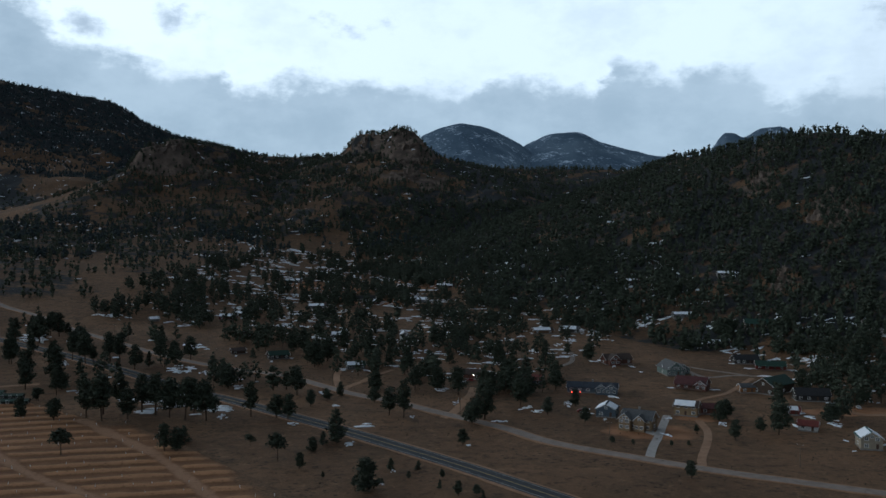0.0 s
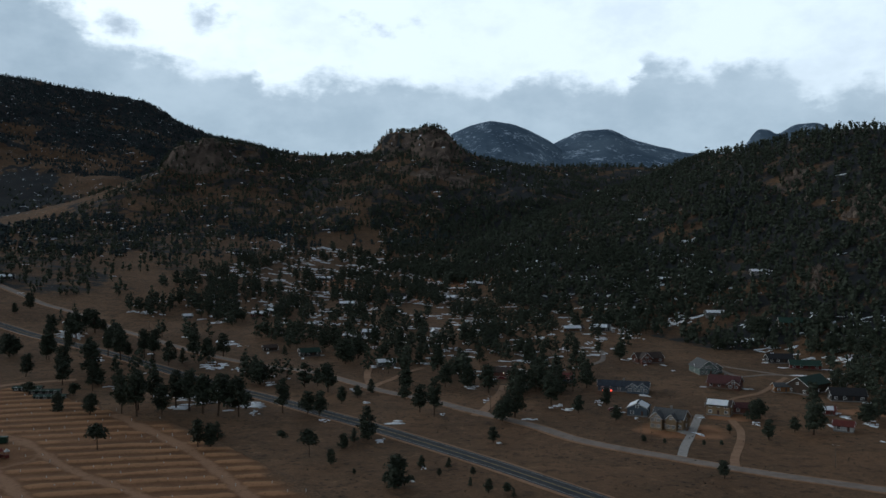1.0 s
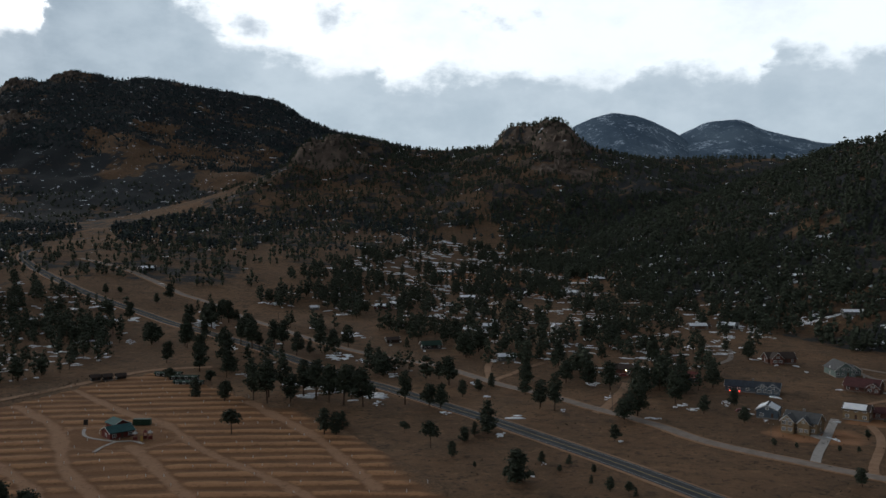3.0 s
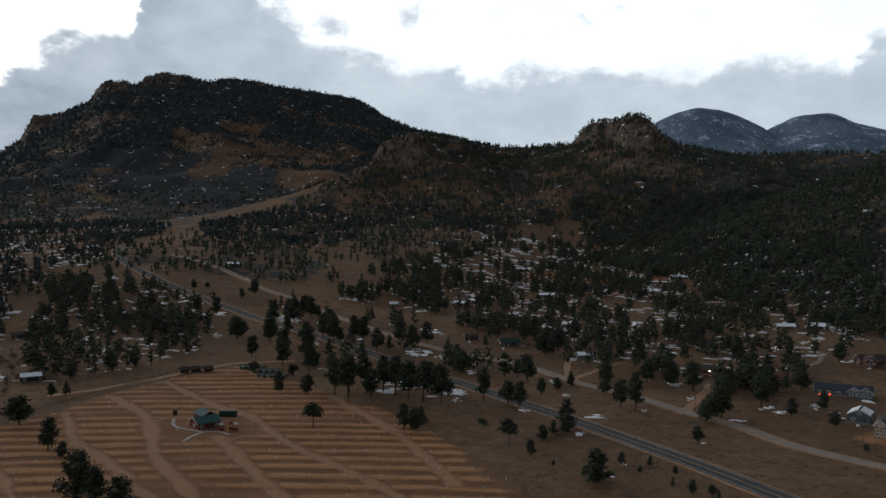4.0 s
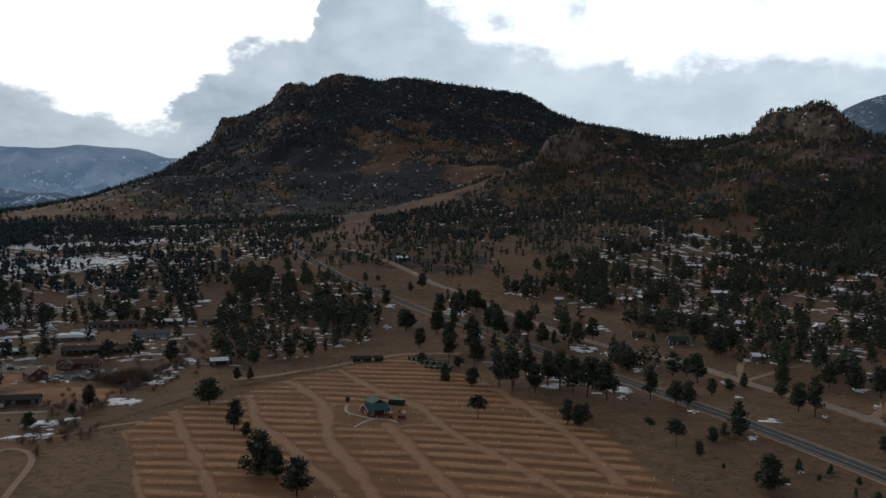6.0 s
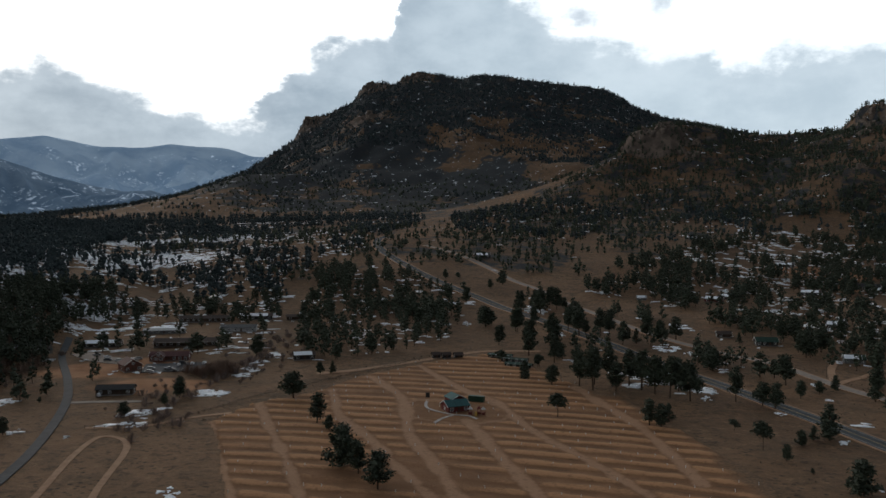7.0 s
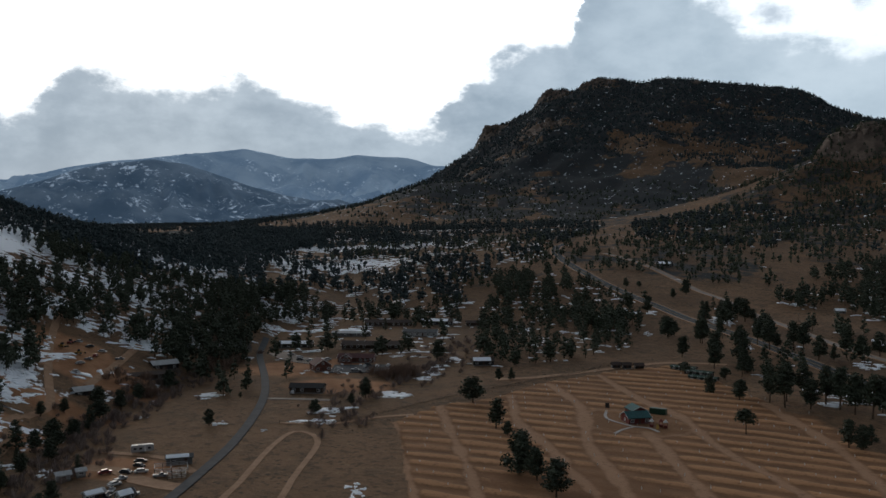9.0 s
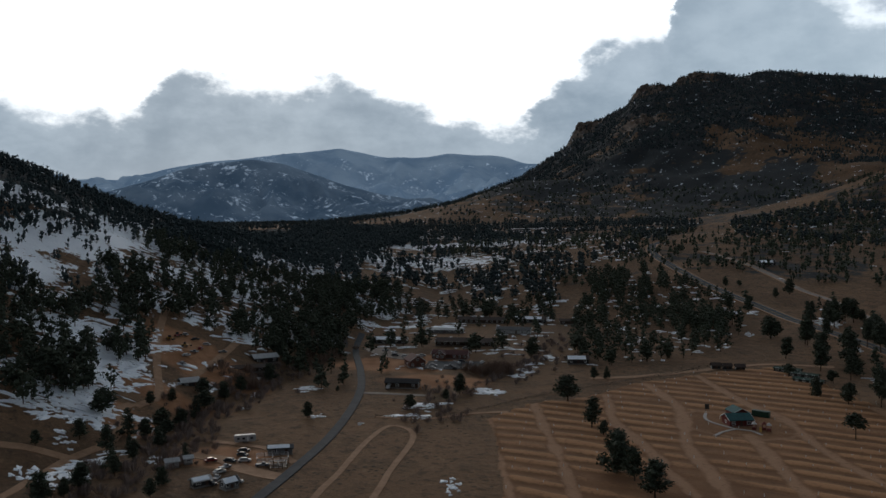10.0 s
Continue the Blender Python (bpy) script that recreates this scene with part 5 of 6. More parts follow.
ROOFS = {"grey": paint("grey_shingles", (0.13, 0.135, 0.14), 0.6), "slate": paint("dark_blue_shingles", (0.06, 0.075, 0.10), 0.6), "green": paint("green_metal_roof", (0.03, 0.075, 0.055), 0.6, 0.75),
         "teal": paint("teal_metal_roof", (0.03, 0.13, 0.135), 0.6, 0.75), "maroon": paint("maroon_shingles", (0.12, 0.045, 0.045), 0.6), "brown": paint("brown_shingles", (0.085, 0.06, 0.05), 0.6),
         "black": paint("black_shingles", (0.035, 0.035, 0.038), 0.6), "white": paint("pale_metal_roof", (0.6, 0.61, 0.62), 0.7, 0.7), "red": paint("red_metal_roof", (0.20, 0.05, 0.04), 0.7, 0.5)}
M_GLASS = mottled("dark_window_glass", (0.015, 0.018, 0.022), (0.03, 0.034, 0.04), 0.5, 0.12, spec=0.6, bump=0)
M_TRIM = mottled("white_trim", (0.64, 0.64, 0.62), (0.80, 0.80, 0.78), 1.5, 0.7)
M_DOOR = paint("painted_door", (0.12, 0.07, 0.05))
M_STONE = mottled("grey_footing", (0.16, 0.15, 0.14), (0.26, 0.24, 0.22), 1.2, 0.9)
M_WOOD = mottled("weathered_boards", (0.10, 0.075, 0.055), (0.20, 0.15, 0.11), 1.5, 0.9)


def lamp_material(name, colour, power):
    def build(t, b):
        b.inputs["Base Color"].default_value = (*colour, 1)
        b.inputs["Emission Color"].default_value = (*colour, 1)
        b.inputs["Emission Strength"].default_value = power
    return material(name, build, 0.4)


M_PORCH_LIGHT = lamp_material("porch_light_glass", (1.0, 0.85, 0.6), 7.0)
M_TAIL_LIGHT = lamp_material("red_light_glass", (1.0, 0.06, 0.03), 6.0)


def prism(length, breadth, eaves, rise, foot):
    """A gabled block, its ridge along x."""
    bm = bmesh.new()
    a, b = length / 2, breadth / 2
    outline = ((-b, -foot), (b, -foot), (b, eaves), (0, eaves + rise), (-b, eaves))
    left = [bm.verts.new((-a, y, z)) for y, z in outline]
    right = [bm.verts.new((a, y, z)) for y, z in outline]
    bm.faces.new(left[::-1]), bm.faces.new(right)
    for k in range(5):
        m = (k + 1) % 5
        bm.faces.new((left[k], left[m], right[m], right[k]))
    bmesh.ops.recalc_face_normals(bm, faces=bm.faces)
    return bm


def slab(bm, length, breadth, eaves, rise, side, thick, out, lift=0.0, cut=(0.0, 1.0), along_cut=(-1.0, 1.0)):
    """One slope of a gabled roof as a slab. side: -1 towards the front, 1 towards the back."""
    b = breadth / 2
    slope = rise / b
    y0, y1 = cut[0] * (b + out), cut[1] * (b + out)
    a0, a1 = along_cut[0] * (length / 2 + out), along_cut[1] * (length / 2 + out)
    verts = []
    for x in (a0, a1):
        for y in (y0, y1):
            z = eaves + rise - slope * y + lift
            verts += [bm.verts.new((x, side * y, z)), bm.verts.new((x, side * y, z + thick))]
    i = [(0, 1, 3, 2), (4, 6, 7, 5), (0, 4, 5, 1), (2, 3, 7, 6), (1, 5, 7, 3), (0, 2, 6, 4)]
    fs = [bm.faces.new([verts[k] for k in f]) for f in i]
    bmesh.ops.recalc_face_normals(bm, faces=fs)


def window(parent, x, z, w, h, y, m=None):
    """A framed window on the wall at depth y, facing -y; m turns it to another wall."""
    fr = part("window", boxed(x - w / 2 - 0.08, x + w / 2 + 0.08, y - 0.09, y + 0.05, z - 0.08, z + h + 0.08, 0.02), M_TRIM, parent)
    part("pane", boxed(x - w / 2 + 0.09, x + w / 2 - 0.09, y - 0.12, y - 0.07, z + 0.09, z + h - 0.09), M_GLASS, fr)
    if w > 0.9:
        part("muntin", box(boxed(x - 0.045, x + 0.045, y - 0.15, y - 0.1, z, z + h), x - w / 2, x + w / 2, y - 0.145, y - 0.1, z + h * 0.5 - 0.04, z + h * 0.5 + 0.04), M_TRIM, fr)
    if m is not None:
        fr.matrix_local = m
    return fr


def house(label, x, y, length, breadth, eaves, rise, wall, roof, turn=0.0, front="side", snow=0, windows=3, storeys=1, chimney=False, porch=False,
          wing=None, trim=True, door=True, kind="house", name="house", light=False):
    """A gabled house. front: whether its long side or its gable looks down the valley. wing: (x, y, length, breadth, eaves, rise) of a cross block."""
    az = math.degrees(math.atan2(-x, y))
    length, breadth, eaves, rise = length * 0.97, breadth * 0.9, eaves * 0.9, rise * 0.85
    top = new(name)
    base = min(height(x + dx, y + dy) for dx in (-4, 4) for dy in (-4, 4))
    base = max(base, height(x, y) - 1.5) + 0.25
    top.matrix_world = pose(x, y, base, 0, 0, az + turn)
    spin = Matrix.Identity(4) if front == "side" else pose(0, 0, 0, 0, 0, 90)
    tagged(top, label, kind, "houses" if kind == "house" else "")

    def add(nm, bm, mat, lab="", parent=None, place_at=spin):
        bmesh.ops.transform(bm, matrix=place_at, verts=bm.verts)
        return part(nm, bm, mat, parent or top, lab)

    add("wall", prism(length, breadth, eaves, rise, 2.0), WALLS[wall])
    bm = bmesh.new()
    for side in (-1, 1):
        slab(bm, length, breadth, eaves, rise, side, 0.22, 0.55, 0.03)
    add("roof", bm, ROOFS[roof])
    for side in ((-1,) if snow == 1 else (1,) if snow == 2 else (-1, 1) if snow == 3 else ()):
        bm = bmesh.new()
        slab(bm, length, breadth, eaves, rise, side, 0.14, 0.5, 0.26, (0.12, 0.92), (-0.94, 0.70 if side < 0 else 0.9))
        add("roof_snow", bm, M_SNOW, "snow lying on the roof slope")
    add("footing", boxed(-length / 2 - 0.08, length / 2 + 0.08, -breadth / 2 - 0.08, breadth / 2 + 0.08, -2.0, 0.35), M_STONE)
    wide, deep = (length, breadth) if front == "side" else (breadth, length)
    for s in range(storeys):
        z = 0.95 + s * 2.7
        for k in range(windows):
            u = (k + 0.5) / windows * wide - wide / 2
            if door and s == 0 and k == windows // 2:
                part("door", boxed(u - 0.5, u + 0.5, -deep / 2 - 0.07, -deep / 2 + 0.05, 0.3, 2.35, 0.02), M_DOOR, top)
                continue
            window(top, u, z, min(1.5, wide / windows * 0.55), 1.3, -deep / 2)
        for sgn in (-1, 1):
            fr = window(top, 0, z, 1.3, 1.25, -wide / 2)
            fr.matrix_local = pose(0, 0, 0, 0, 0, 90 * sgn)
    if front == "gable" and rise > 2:
        window(top, 0, eaves + 0.2, 1.3, 1.1, -deep / 2)
    if trim:
        for end in ((0.96, 1.0), (-1.0, -0.96)):
            bm = bmesh.new()
            for sgn in (-1, 1):
                slab(bm, length, breadth, eaves, rise, sgn, 0.24, 0.62, 0.0, (0.0, 1.0), end)
            bmesh.ops.remove_doubles(bm, verts=bm.verts, dist=0.001)
            add("gable_trim", bm, M_TRIM)
    if chimney:
        part("chimney", box(boxed(-0.45, 0.45, 0.2, 1.0, eaves, eaves + rise + 1.1, 0.03), -0.52, 0.52, 0.13, 1.07, eaves + rise + 1.1, eaves + rise + 1.3), M_STONE, top)
    if porch:
        pt = part("porch", boxed(-wide * 0.42, wide * 0.42, -deep / 2 - 2.2, -deep / 2, 0.1, 0.3), M_WOOD, top)
        part("porch_roof", boxed(-wide * 0.44, wide * 0.44, -deep / 2 - 2.4, -deep / 2, 2.55, 2.7), ROOFS[roof], pt)
        for k in range(4):
            u = wide * (-0.4 + 0.8 * k / 3)
            part("post", boxed(u - 0.08, u + 0.08, -deep / 2 - 2.2, -deep / 2 - 2.04, -1.5, 2.55), M_WOOD, pt)
    for wx, wy, wl, wb, we, wr in ([wing] if isinstance(wing, tuple) else wing or []):
        at = pose(wx, wy, 0, 0, 0, 90)
        w = add("wing", prism(wl, wb, we, wr, 2.0), WALLS[wall], place_at=at)
        bm = bmesh.new()
        for side in (-1, 1):
            slab(bm, wl, wb, we, wr, side, 0.2, 0.45, 0.04)
        add("wing_roof", bm, ROOFS[roof], parent=w, place_at=at)
        bm = bmesh.new()
        for side in (-1, 1):
            slab(bm, wl, wb, we, wr, side, 0.23, 0.52, 0.0, (0.0, 1.0), (-1.0, -0.92))
        add("gable_trim", bm, M_TRIM, parent=w, place_at=at)
        if snow:
            bm = bmesh.new()
            slab(bm, wl, wb, we, wr, 1, 0.13, 0.4, 0.25, (0.1, 0.9), (-0.9, 0.9))
            add("wing_snow", bm, M_SNOW, "snow lying on the roof slope", parent=w, place_at=at)
        for level in range(max(1, int(we / 2.4))):
            for k in (-1, 1):
                window(w, wx + k * wb * 0.24, 0.95 + 2.5 * level, wb * 0.3, 1.35, wy - wl / 2)
        if wr > 1.8:
            window(w, wx, we + 0.1, wb * 0.28, 1.0, wy - wl / 2)
    if light:
        bm = bmesh.new()
        bmesh.ops.create_uvsphere(bm, u_segments=8, v_segments=6, radius=0.32)
        bmesh.ops.translate(bm, vec=(wide * 0.22, -deep / 2 - 0.35, 2.4), verts=bm.verts)
        part("porch_light", bm, M_PORCH_LIGHT, top, "lit porch light")
    return top


# lots along the gravel road
house("tan two-storey house with grey roof and snow", 86, 378, 14, 10, 5.4, 3.6, "tan", "grey", -18, "side", 2, 4, 2, True, wing=[(-4.2, -5.2, 5, 5.2, 4.9, 2.4), (2.2, -5.0, 4, 4.6, 4.6, 2.2)])
house("slate blue cottage with white-framed windows", 77, 404, 11, 10, 4.0, 2.6, "slate", "slate", -8, "gable", 3, 2)
house("long slate blue ranch house with white trim", 80, 461, 27, 9, 3.2, 2.6, "slate", "slate", -4, "side", 0, 6, 1, True, wing=[(5.0, -4.6, 4, 6, 2.9, 2.0), (10.0, -5.0, 5, 6, 2.9, 2.3)], porch=False)
house("grey-green chalet with a tall glazed gable", 137, 519, 17, 12, 4.4, 4.6, "teal", "grey", 22, "gable", 0, 4, 2, wing=(7.5, 2.0, 8, 7, 3.0, 2.4))
house("red-brown house with maroon roof", 137, 474, 17, 12, 3.4, 3.8, "brick", "maroon", -14, "side", 0, 4, 1, True, porch=True, wing=(6.0, -4.5, 5, 6, 3.0, 2.2))
house("tan house with snow along its brown roof", 115, 406, 11, 8, 5.0, 2.6, "tan", "brown", -12, "side", 1, 3, 2)
house("small maroon-roofed wing house beside a yard", 126, 410, 8, 7, 3.0, 2.2, "brick", "maroon", 10, "side", 0, 2)
house("dark low house with black roof", 196, 560, 16, 10, 3.0, 3.2, "dark", "black", 18, "side", 0, 4)
house("red house with a mossy green roof", 204, 538, 18, 9, 3.0, 2.8, "red", "green", 6, "side", 0, 4, porch=True)
house("large green-roofed barn with brown board walls", 178, 464, 22, 13, 5.2, 4.4, "brown", "green", -30, "gable", 0, 3, name="barn", kind="barn")
house("orange-brown board shed by the barn", 163, 463, 8, 6, 3.4, 1.8, "orange", "grey", 20, "side", 0, 2, name="shed", kind="shed")
house("black-roofed dark house edged with snow", 189, 443, 17, 11, 3.4, 3.4, "dark", "black", 14, "side", 0, 4)
house("small cabin with red roof and white skirting", 159, 375, 8, 6, 2.8, 2.0, "white", "red", -6, "side", 0, 2)
house("cream house with teal roof under snow", 171, 346, 11, 9, 5.0, 2.8, "cream", "teal", 12, "gable", 3, 2, 2)
house("small red-roofed shed in snow", 165, 408, 7, 5, 2.5, 1.8, "red", "red", 8, "side", 1, 2, name="shed", kind="shed")
house("log house with a long green roof", 233, 635, 22, 10, 3.4, 3.4, "log", "green", 8, "side", 0, 5, porch=True)
house("red-brown house with snow-edged gables", 111, 553, 18, 10, 3.4, 3.6, "brick", "brown", 24, "side", 0, 4, wing=(-4, -5, 6, 7, 3.4, 3.2))
house("red-roofed house among pines", 48, 484, 16, 9, 3.0, 2.6, "slate", "red", -10, "side", 0, 4, porch=True)
house("dark house with snow on its roof", 197, 618, 15, 9, 3.0, 2.6, "dark", "black", 6, "side", 1, 4)
house("small white gabled house among pines", -28, 630, 9, 7, 4.2, 3.2, "white", "grey", 6, "gable", 2, 2)
house("dark red house with a lit porch light", 16, 498, 13, 8, 3.0, 2.8, "brick", "brown", -16, "side", 0, 3, light=True)
house("dark house with pale windows by the gravel road", -105, 549, 13, 8, 3.0, 2.6, "dark", "green", 16, "side", 0, 4)
house("low brown shed near the gravel road", -133, 560, 9, 6, 2.6, 1.8, "brown", "brown", 12, "side", 0, 2, name="shed", kind="shed")
house("green-walled cabin between bare lots", -53, 522, 11, 7, 2.8, 2.2, "grey", "green", 12, "side", 1, 3)
house("dark cabin with snow in its yard", 99, 675, 15, 8, 3.0, 2.6, "dark", "grey", -8, "side", 1, 3)
house("brown cabin under the pines", -143, 617, 13, 8, 2.8, 2.4, "brown", "brown", 10, "side", 0, 3)
house("brown house behind roadside pines", -75, 629, 12, 8, 2.8, 2.4, "brown", "grey", -6, "side", 1, 3)
house("dark-roofed long house on the slope", -75, 827, 20, 9, 3.0, 2.8, "brown", "black", 10, "side", 0, 5)
house("house with a snow-white roof on the slope", -23, 828, 17, 9, 3.0, 2.4, "grey", "white", -6, "side", 3, 4)
house("brown house high on the slope", 3, 929, 20, 9, 3.0, 2.8, "brown", "brown", 8, "side", 1, 4)
house("rust-red house with snow on one slope", -173, 696, 14, 9, 2.8, 2.4, "red", "brown", -10, "side", 1, 3)
house("lone dark house in open grass", -418, 757, 15, 9, 3.0, 2.6, "dark", "black", 12, "side", 1, 3)
house("pale-roofed cabin above the meadow", -225, 673, 7, 5, 2.4, 1.8, "grey", "white", 10, "side", 3, 2)

# cabins up the slope among the pines
house("dark cabin with part-snowy roof on the pine slope", -114, 1212, 12, 8, 2.8, 2.3, "dark", "brown", -20, "side", 1, 3)
house("brown board cabin with snowy roof on the pine slope", 215, 876, 14, 8, 2.8, 2.3, "brown", "grey", 17, "side", 3, 3)
house("log cabin with part-snowy roof on the pine slope", 195, 990, 16, 8, 2.8, 2.3, "log", "brown", 14, "side", 1, 3)
house("grey cabin with part-snowy roof on the pine slope", 246, 747, 18, 8, 2.8, 2.3, "grey", "black", 11, "side", 1, 3)
house("brown board cabin with bare roof on the pine slope", -8, 1016, 12, 8, 2.8, 2.3, "brown", "brown", 8, "side", 0, 3)
house("rust-red cabin with part-snowy roof on the pine slope", -68, 810, 14, 8, 2.8, 2.3, "red", "brown", 5, "side", 1, 3)
house("dark cabin with part-snowy roof on the pine slope", -112, 770, 16, 8, 2.8, 2.3, "dark", "brown", 2, "side", 1, 3)
house("brown board cabin with snowy roof on the pine slope", -158, 914, 18, 8, 2.8, 2.3, "brown", "grey", -1, "side", 3, 3)
house("log cabin with part-snowy roof on the pine slope", -243, 1115, 12, 8, 2.8, 2.3, "log", "brown", -4, "side", 1, 3)
house("grey cabin with part-snowy roof on the pine slope", 76, 959, 14, 8, 2.8, 2.3, "grey", "black", -7, "side", 1, 3)
house("brown board cabin with bare roof on the pine slope", 120, 812, 16, 8, 2.8, 2.3, "brown", "brown", -10, "side", 0, 3)
house("rust-red cabin with part-snowy roof on the pine slope", 53, 1074, 18, 8, 2.8, 2.3, "red", "brown", -13, "side", 1, 3)
house("dark cabin with part-snowy roof on the pine slope", 176, 801, 12, 8, 2.8, 2.3, "dark", "brown", -16, "side", 1, 3)
house("brown board cabin with snowy roof on the pine slope", -165, 712, 14, 8, 2.8, 2.3, "brown", "grey", -19, "side", 3, 3)
house("log cabin with part-snowy roof on the pine slope", 77, 669, 16, 8, 2.8, 2.3, "log", "brown", 18, "side", 1, 3)
house("grey cabin with part-snowy roof on the pine slope", 192, 688, 18, 8, 2.8, 2.3, "grey", "black", 15, "side", 1, 3)
house("brown board cabin with bare roof on the pine slope", -247, 832, 12, 8, 2.8, 2.3, "brown", "brown", 12, "side", 0, 3)

# western buildings
house("long low brown lodge building", -410, 365, 38, 10, 2.9, 2.2, "brown", "brown", -8, "side", 0, 9, porch=True)
house("long pale-walled building with grey roof", -418, 418, 24, 9, 3.2, 1.8, "white", "grey", -8, "side", 0, 6)
house("long low dark brown building", -469, 436, 36, 9, 2.9, 2.0, "brown", "brown", -8, "side", 0, 9)
house("low dark building behind the lodge", -444, 462, 24, 9, 2.9, 2.0, "dark", "brown", -8, "side", 1, 6)
house("dark brown low barn beside a gravel drive", -341, 260, 17, 8, 3.0, 1.8, "brown", "black", -14, "side", 0, 4, name="barn", kind="barn", trim=False)
house("maroon gabled lodge by the parking lot", -381, 300, 12, 10, 4.0, 3.4, "brick", "maroon", 16, "gable", 0, 3, trim=True)
house("long red-brown building behind parked cars", -384, 330, 22, 9, 3.0, 2.2, "brick", "maroon", -14, "side", 0, 7, wing=(-5.0, -4.5, 5, 6, 3.0, 2.2))
house("dark shed with pale striped metal roof", -428, 230, 14, 9, 3.4, 2.0, "dark", "white", 18, "side", 0, 3, name="shed", kind="shed", trim=False)
house("long low brown shed", -414, 213, 18, 7, 2.7, 1.4, "brown", "brown", 6, "side", 0, 3, name="shed", kind="shed", trim=False)
house("dark cabin with a bright metal roof", -391, 169, 9, 7, 2.8, 1.8, "dark", "white", 16, "side", 0, 2, name="shed", kind="shed", trim=False)
house("low dark building with a snow-covered roof", -452, 337, 22, 8, 2.8, 2.0, "dark", "brown", -10, "side", 1, 5)
house("long low row building with a pale roof", -456, 388, 27, 7, 2.5, 1.2, "grey", "white", -10, "side", 0, 7, trim=False)
house("tan rounded house among pines", -525, 499, 14, 10, 3.4, 3.6, "cream", "white", 10, "gable", 0, 3)
house("small grey shed with snowy roof near the yard", -251, 119, 5, 4, 2.4, 1.4, "grey", "grey", 30, "side", 1, 3)
house("dark brown barn near the willows", -321, 371, 12, 8, 2.8, 2.0, "dark", "brown", 6, "side", 1, 3, name="barn", kind="barn", trim=False)
house("brown long shed on bare ground", -419, 477, 14, 7, 2.6, 1.6, "brown", "brown", 4, "side", 0, 3, name="shed", kind="shed", trim=False)
house("small white-roofed cabin by the yard", -286, 115, 4.4, 3.4, 2.3, 0.9, "white", "white", 8, "side", 0, 1, name="shed", kind="shed", trim=False, door=False)
house("low shed with a snow-white roof by the yard", -259, 113, 6, 3.5, 2.3, 0.9, "dark", "white", 24, "side", 3, 2, name="shed", kind="shed", trim=False)
house("tiny white-roofed hut by the yard", -286, 121, 2.8, 2.6, 2.3, 0.8, "white", "white", 8, "side", 0, 1, name="shed", kind="shed", trim=False, door=False)

# drive-in buildings
house("red snack building with a teal metal roof", -188, 315, 10, 9, 3.2, 2.2, "red", "teal", 24, "side", 0, 3, wing=(2.6, 5.5, 8, 6.5, 4.6, 1.6))
for k, (x, y) in enumerate(((-258, 412), (-253, 415), (-247, 418))):
    house("small dark shed in a row at the field's edge", x, y, 4.6, 4, 2.3, 1.4, "dark", "brown", 14, "side", 0, 1, name="shed", kind="shed", trim=False)
for x, y, length in ((-226, 430, 14), (-214, 424, 15), (-206, 413, 15)):
    house("low open shed with a long green roof", x, y, length, 4.5, 2.2, 0.8, "dark", "green", -22, "side", 0, 4, name="shed", kind="shed", trim=False, door=False)


# ---------------------------------------------------------------- vehicles and yard things
M_TYRE = mottled("tyre_rubber", (0.02, 0.02, 0.02), (0.035, 0.035, 0.035), 4, 0.9)
COATS = {"white": paint("white_car_paint", (0.6, 0.6, 0.6), 0.9, 0.5), "dark": paint("dark_car_paint", (0.03, 0.033, 0.04), 0.8, 0.5), "red": paint("red_car_paint", (0.25, 0.03, 0.03), 0.85, 0.35),
         "silver": paint("silver_car_paint", (0.3, 0.31, 0.33), 0.9, 0.5), "green": paint("dark_green_paint", (0.03, 0.08, 0.05), 0.8, 0.5), "yellow": paint("yellow_paint", (0.5, 0.28, 0.05), 0.8, 0.5)}


def wheels(top, spots, radius):
    for x, y in spots:
        bm = bmesh.new()
        bmesh.ops.create_cone(bm, cap_ends=True, segments=12, radius1=radius, radius2=radius, depth=0.24, matrix=pose(x, y, radius, 90, 0, 0))
        w = part("wheel", bm, M_TYRE, top)
        bm = bmesh.new()
        bmesh.ops.create_cone(bm, cap_ends=True, segments=8, radius1=radius * 0.55, radius2=radius * 0.55, depth=0.27, matrix=pose(x, y, radius, 90, 0, 0))
        part("rim", bm, COATS["silver"], w)


def tapered(x0, x1, y0, y1, z0, z1, ends, sides):
    bm = boxed(x0, x1, y0, y1, z0, z1)
    for v in bm.verts:
        if v.co.z > (z0 + z1) / 2:
            v.co.x += ends if v.co.x < (x0 + x1) / 2 else -ends
            v.co.y += sides if v.co.y < (y0 + y1) / 2 else -sides
    bmesh.ops.bevel(bm, geom=list(bm.edges), offset=0.07, segments=1, affect="EDGES")
    return bm


def car(label, coat, pickup=False):
    top = tagged(new("car"), label, "car", "parked cars")
    part("body", box(tapered(-2.3, 2.3, -0.9, 0.9, 0.35, 0.98, 0.06, 0.05), -2.33, 2.33, -0.8, 0.8, 0.38, 0.58), COATS[coat], top)
    a, b = (-0.3, 1.25) if pickup else (-1.75, 1.25)
    part("cabin", tapered(a, b, -0.82, 0.82, 0.95, 1.58, 0.42, 0.12), COATS[coat], top)
    part("windows", tapered(a + 0.08, b + 0.12, -0.845, 0.845, 1.02, 1.46, 0.36, 0.11), M_GLASS, top, "dark car windows")
    for y in (-0.62, 0.62):
        part("headlight", boxed(2.26, 2.35, y - 0.16, y + 0.16, 0.68, 0.84, 0.02), M_TRIM, top)
        part("tail_light", boxed(-2.35, -2.26, y - 0.14, y + 0.14, 0.68, 0.86, 0.02), COATS["red"], top)
    wheels(top, [(s * 1.42, u * 0.84) for s in (-1, 1) for u in (-1, 1)], 0.33)
    return top


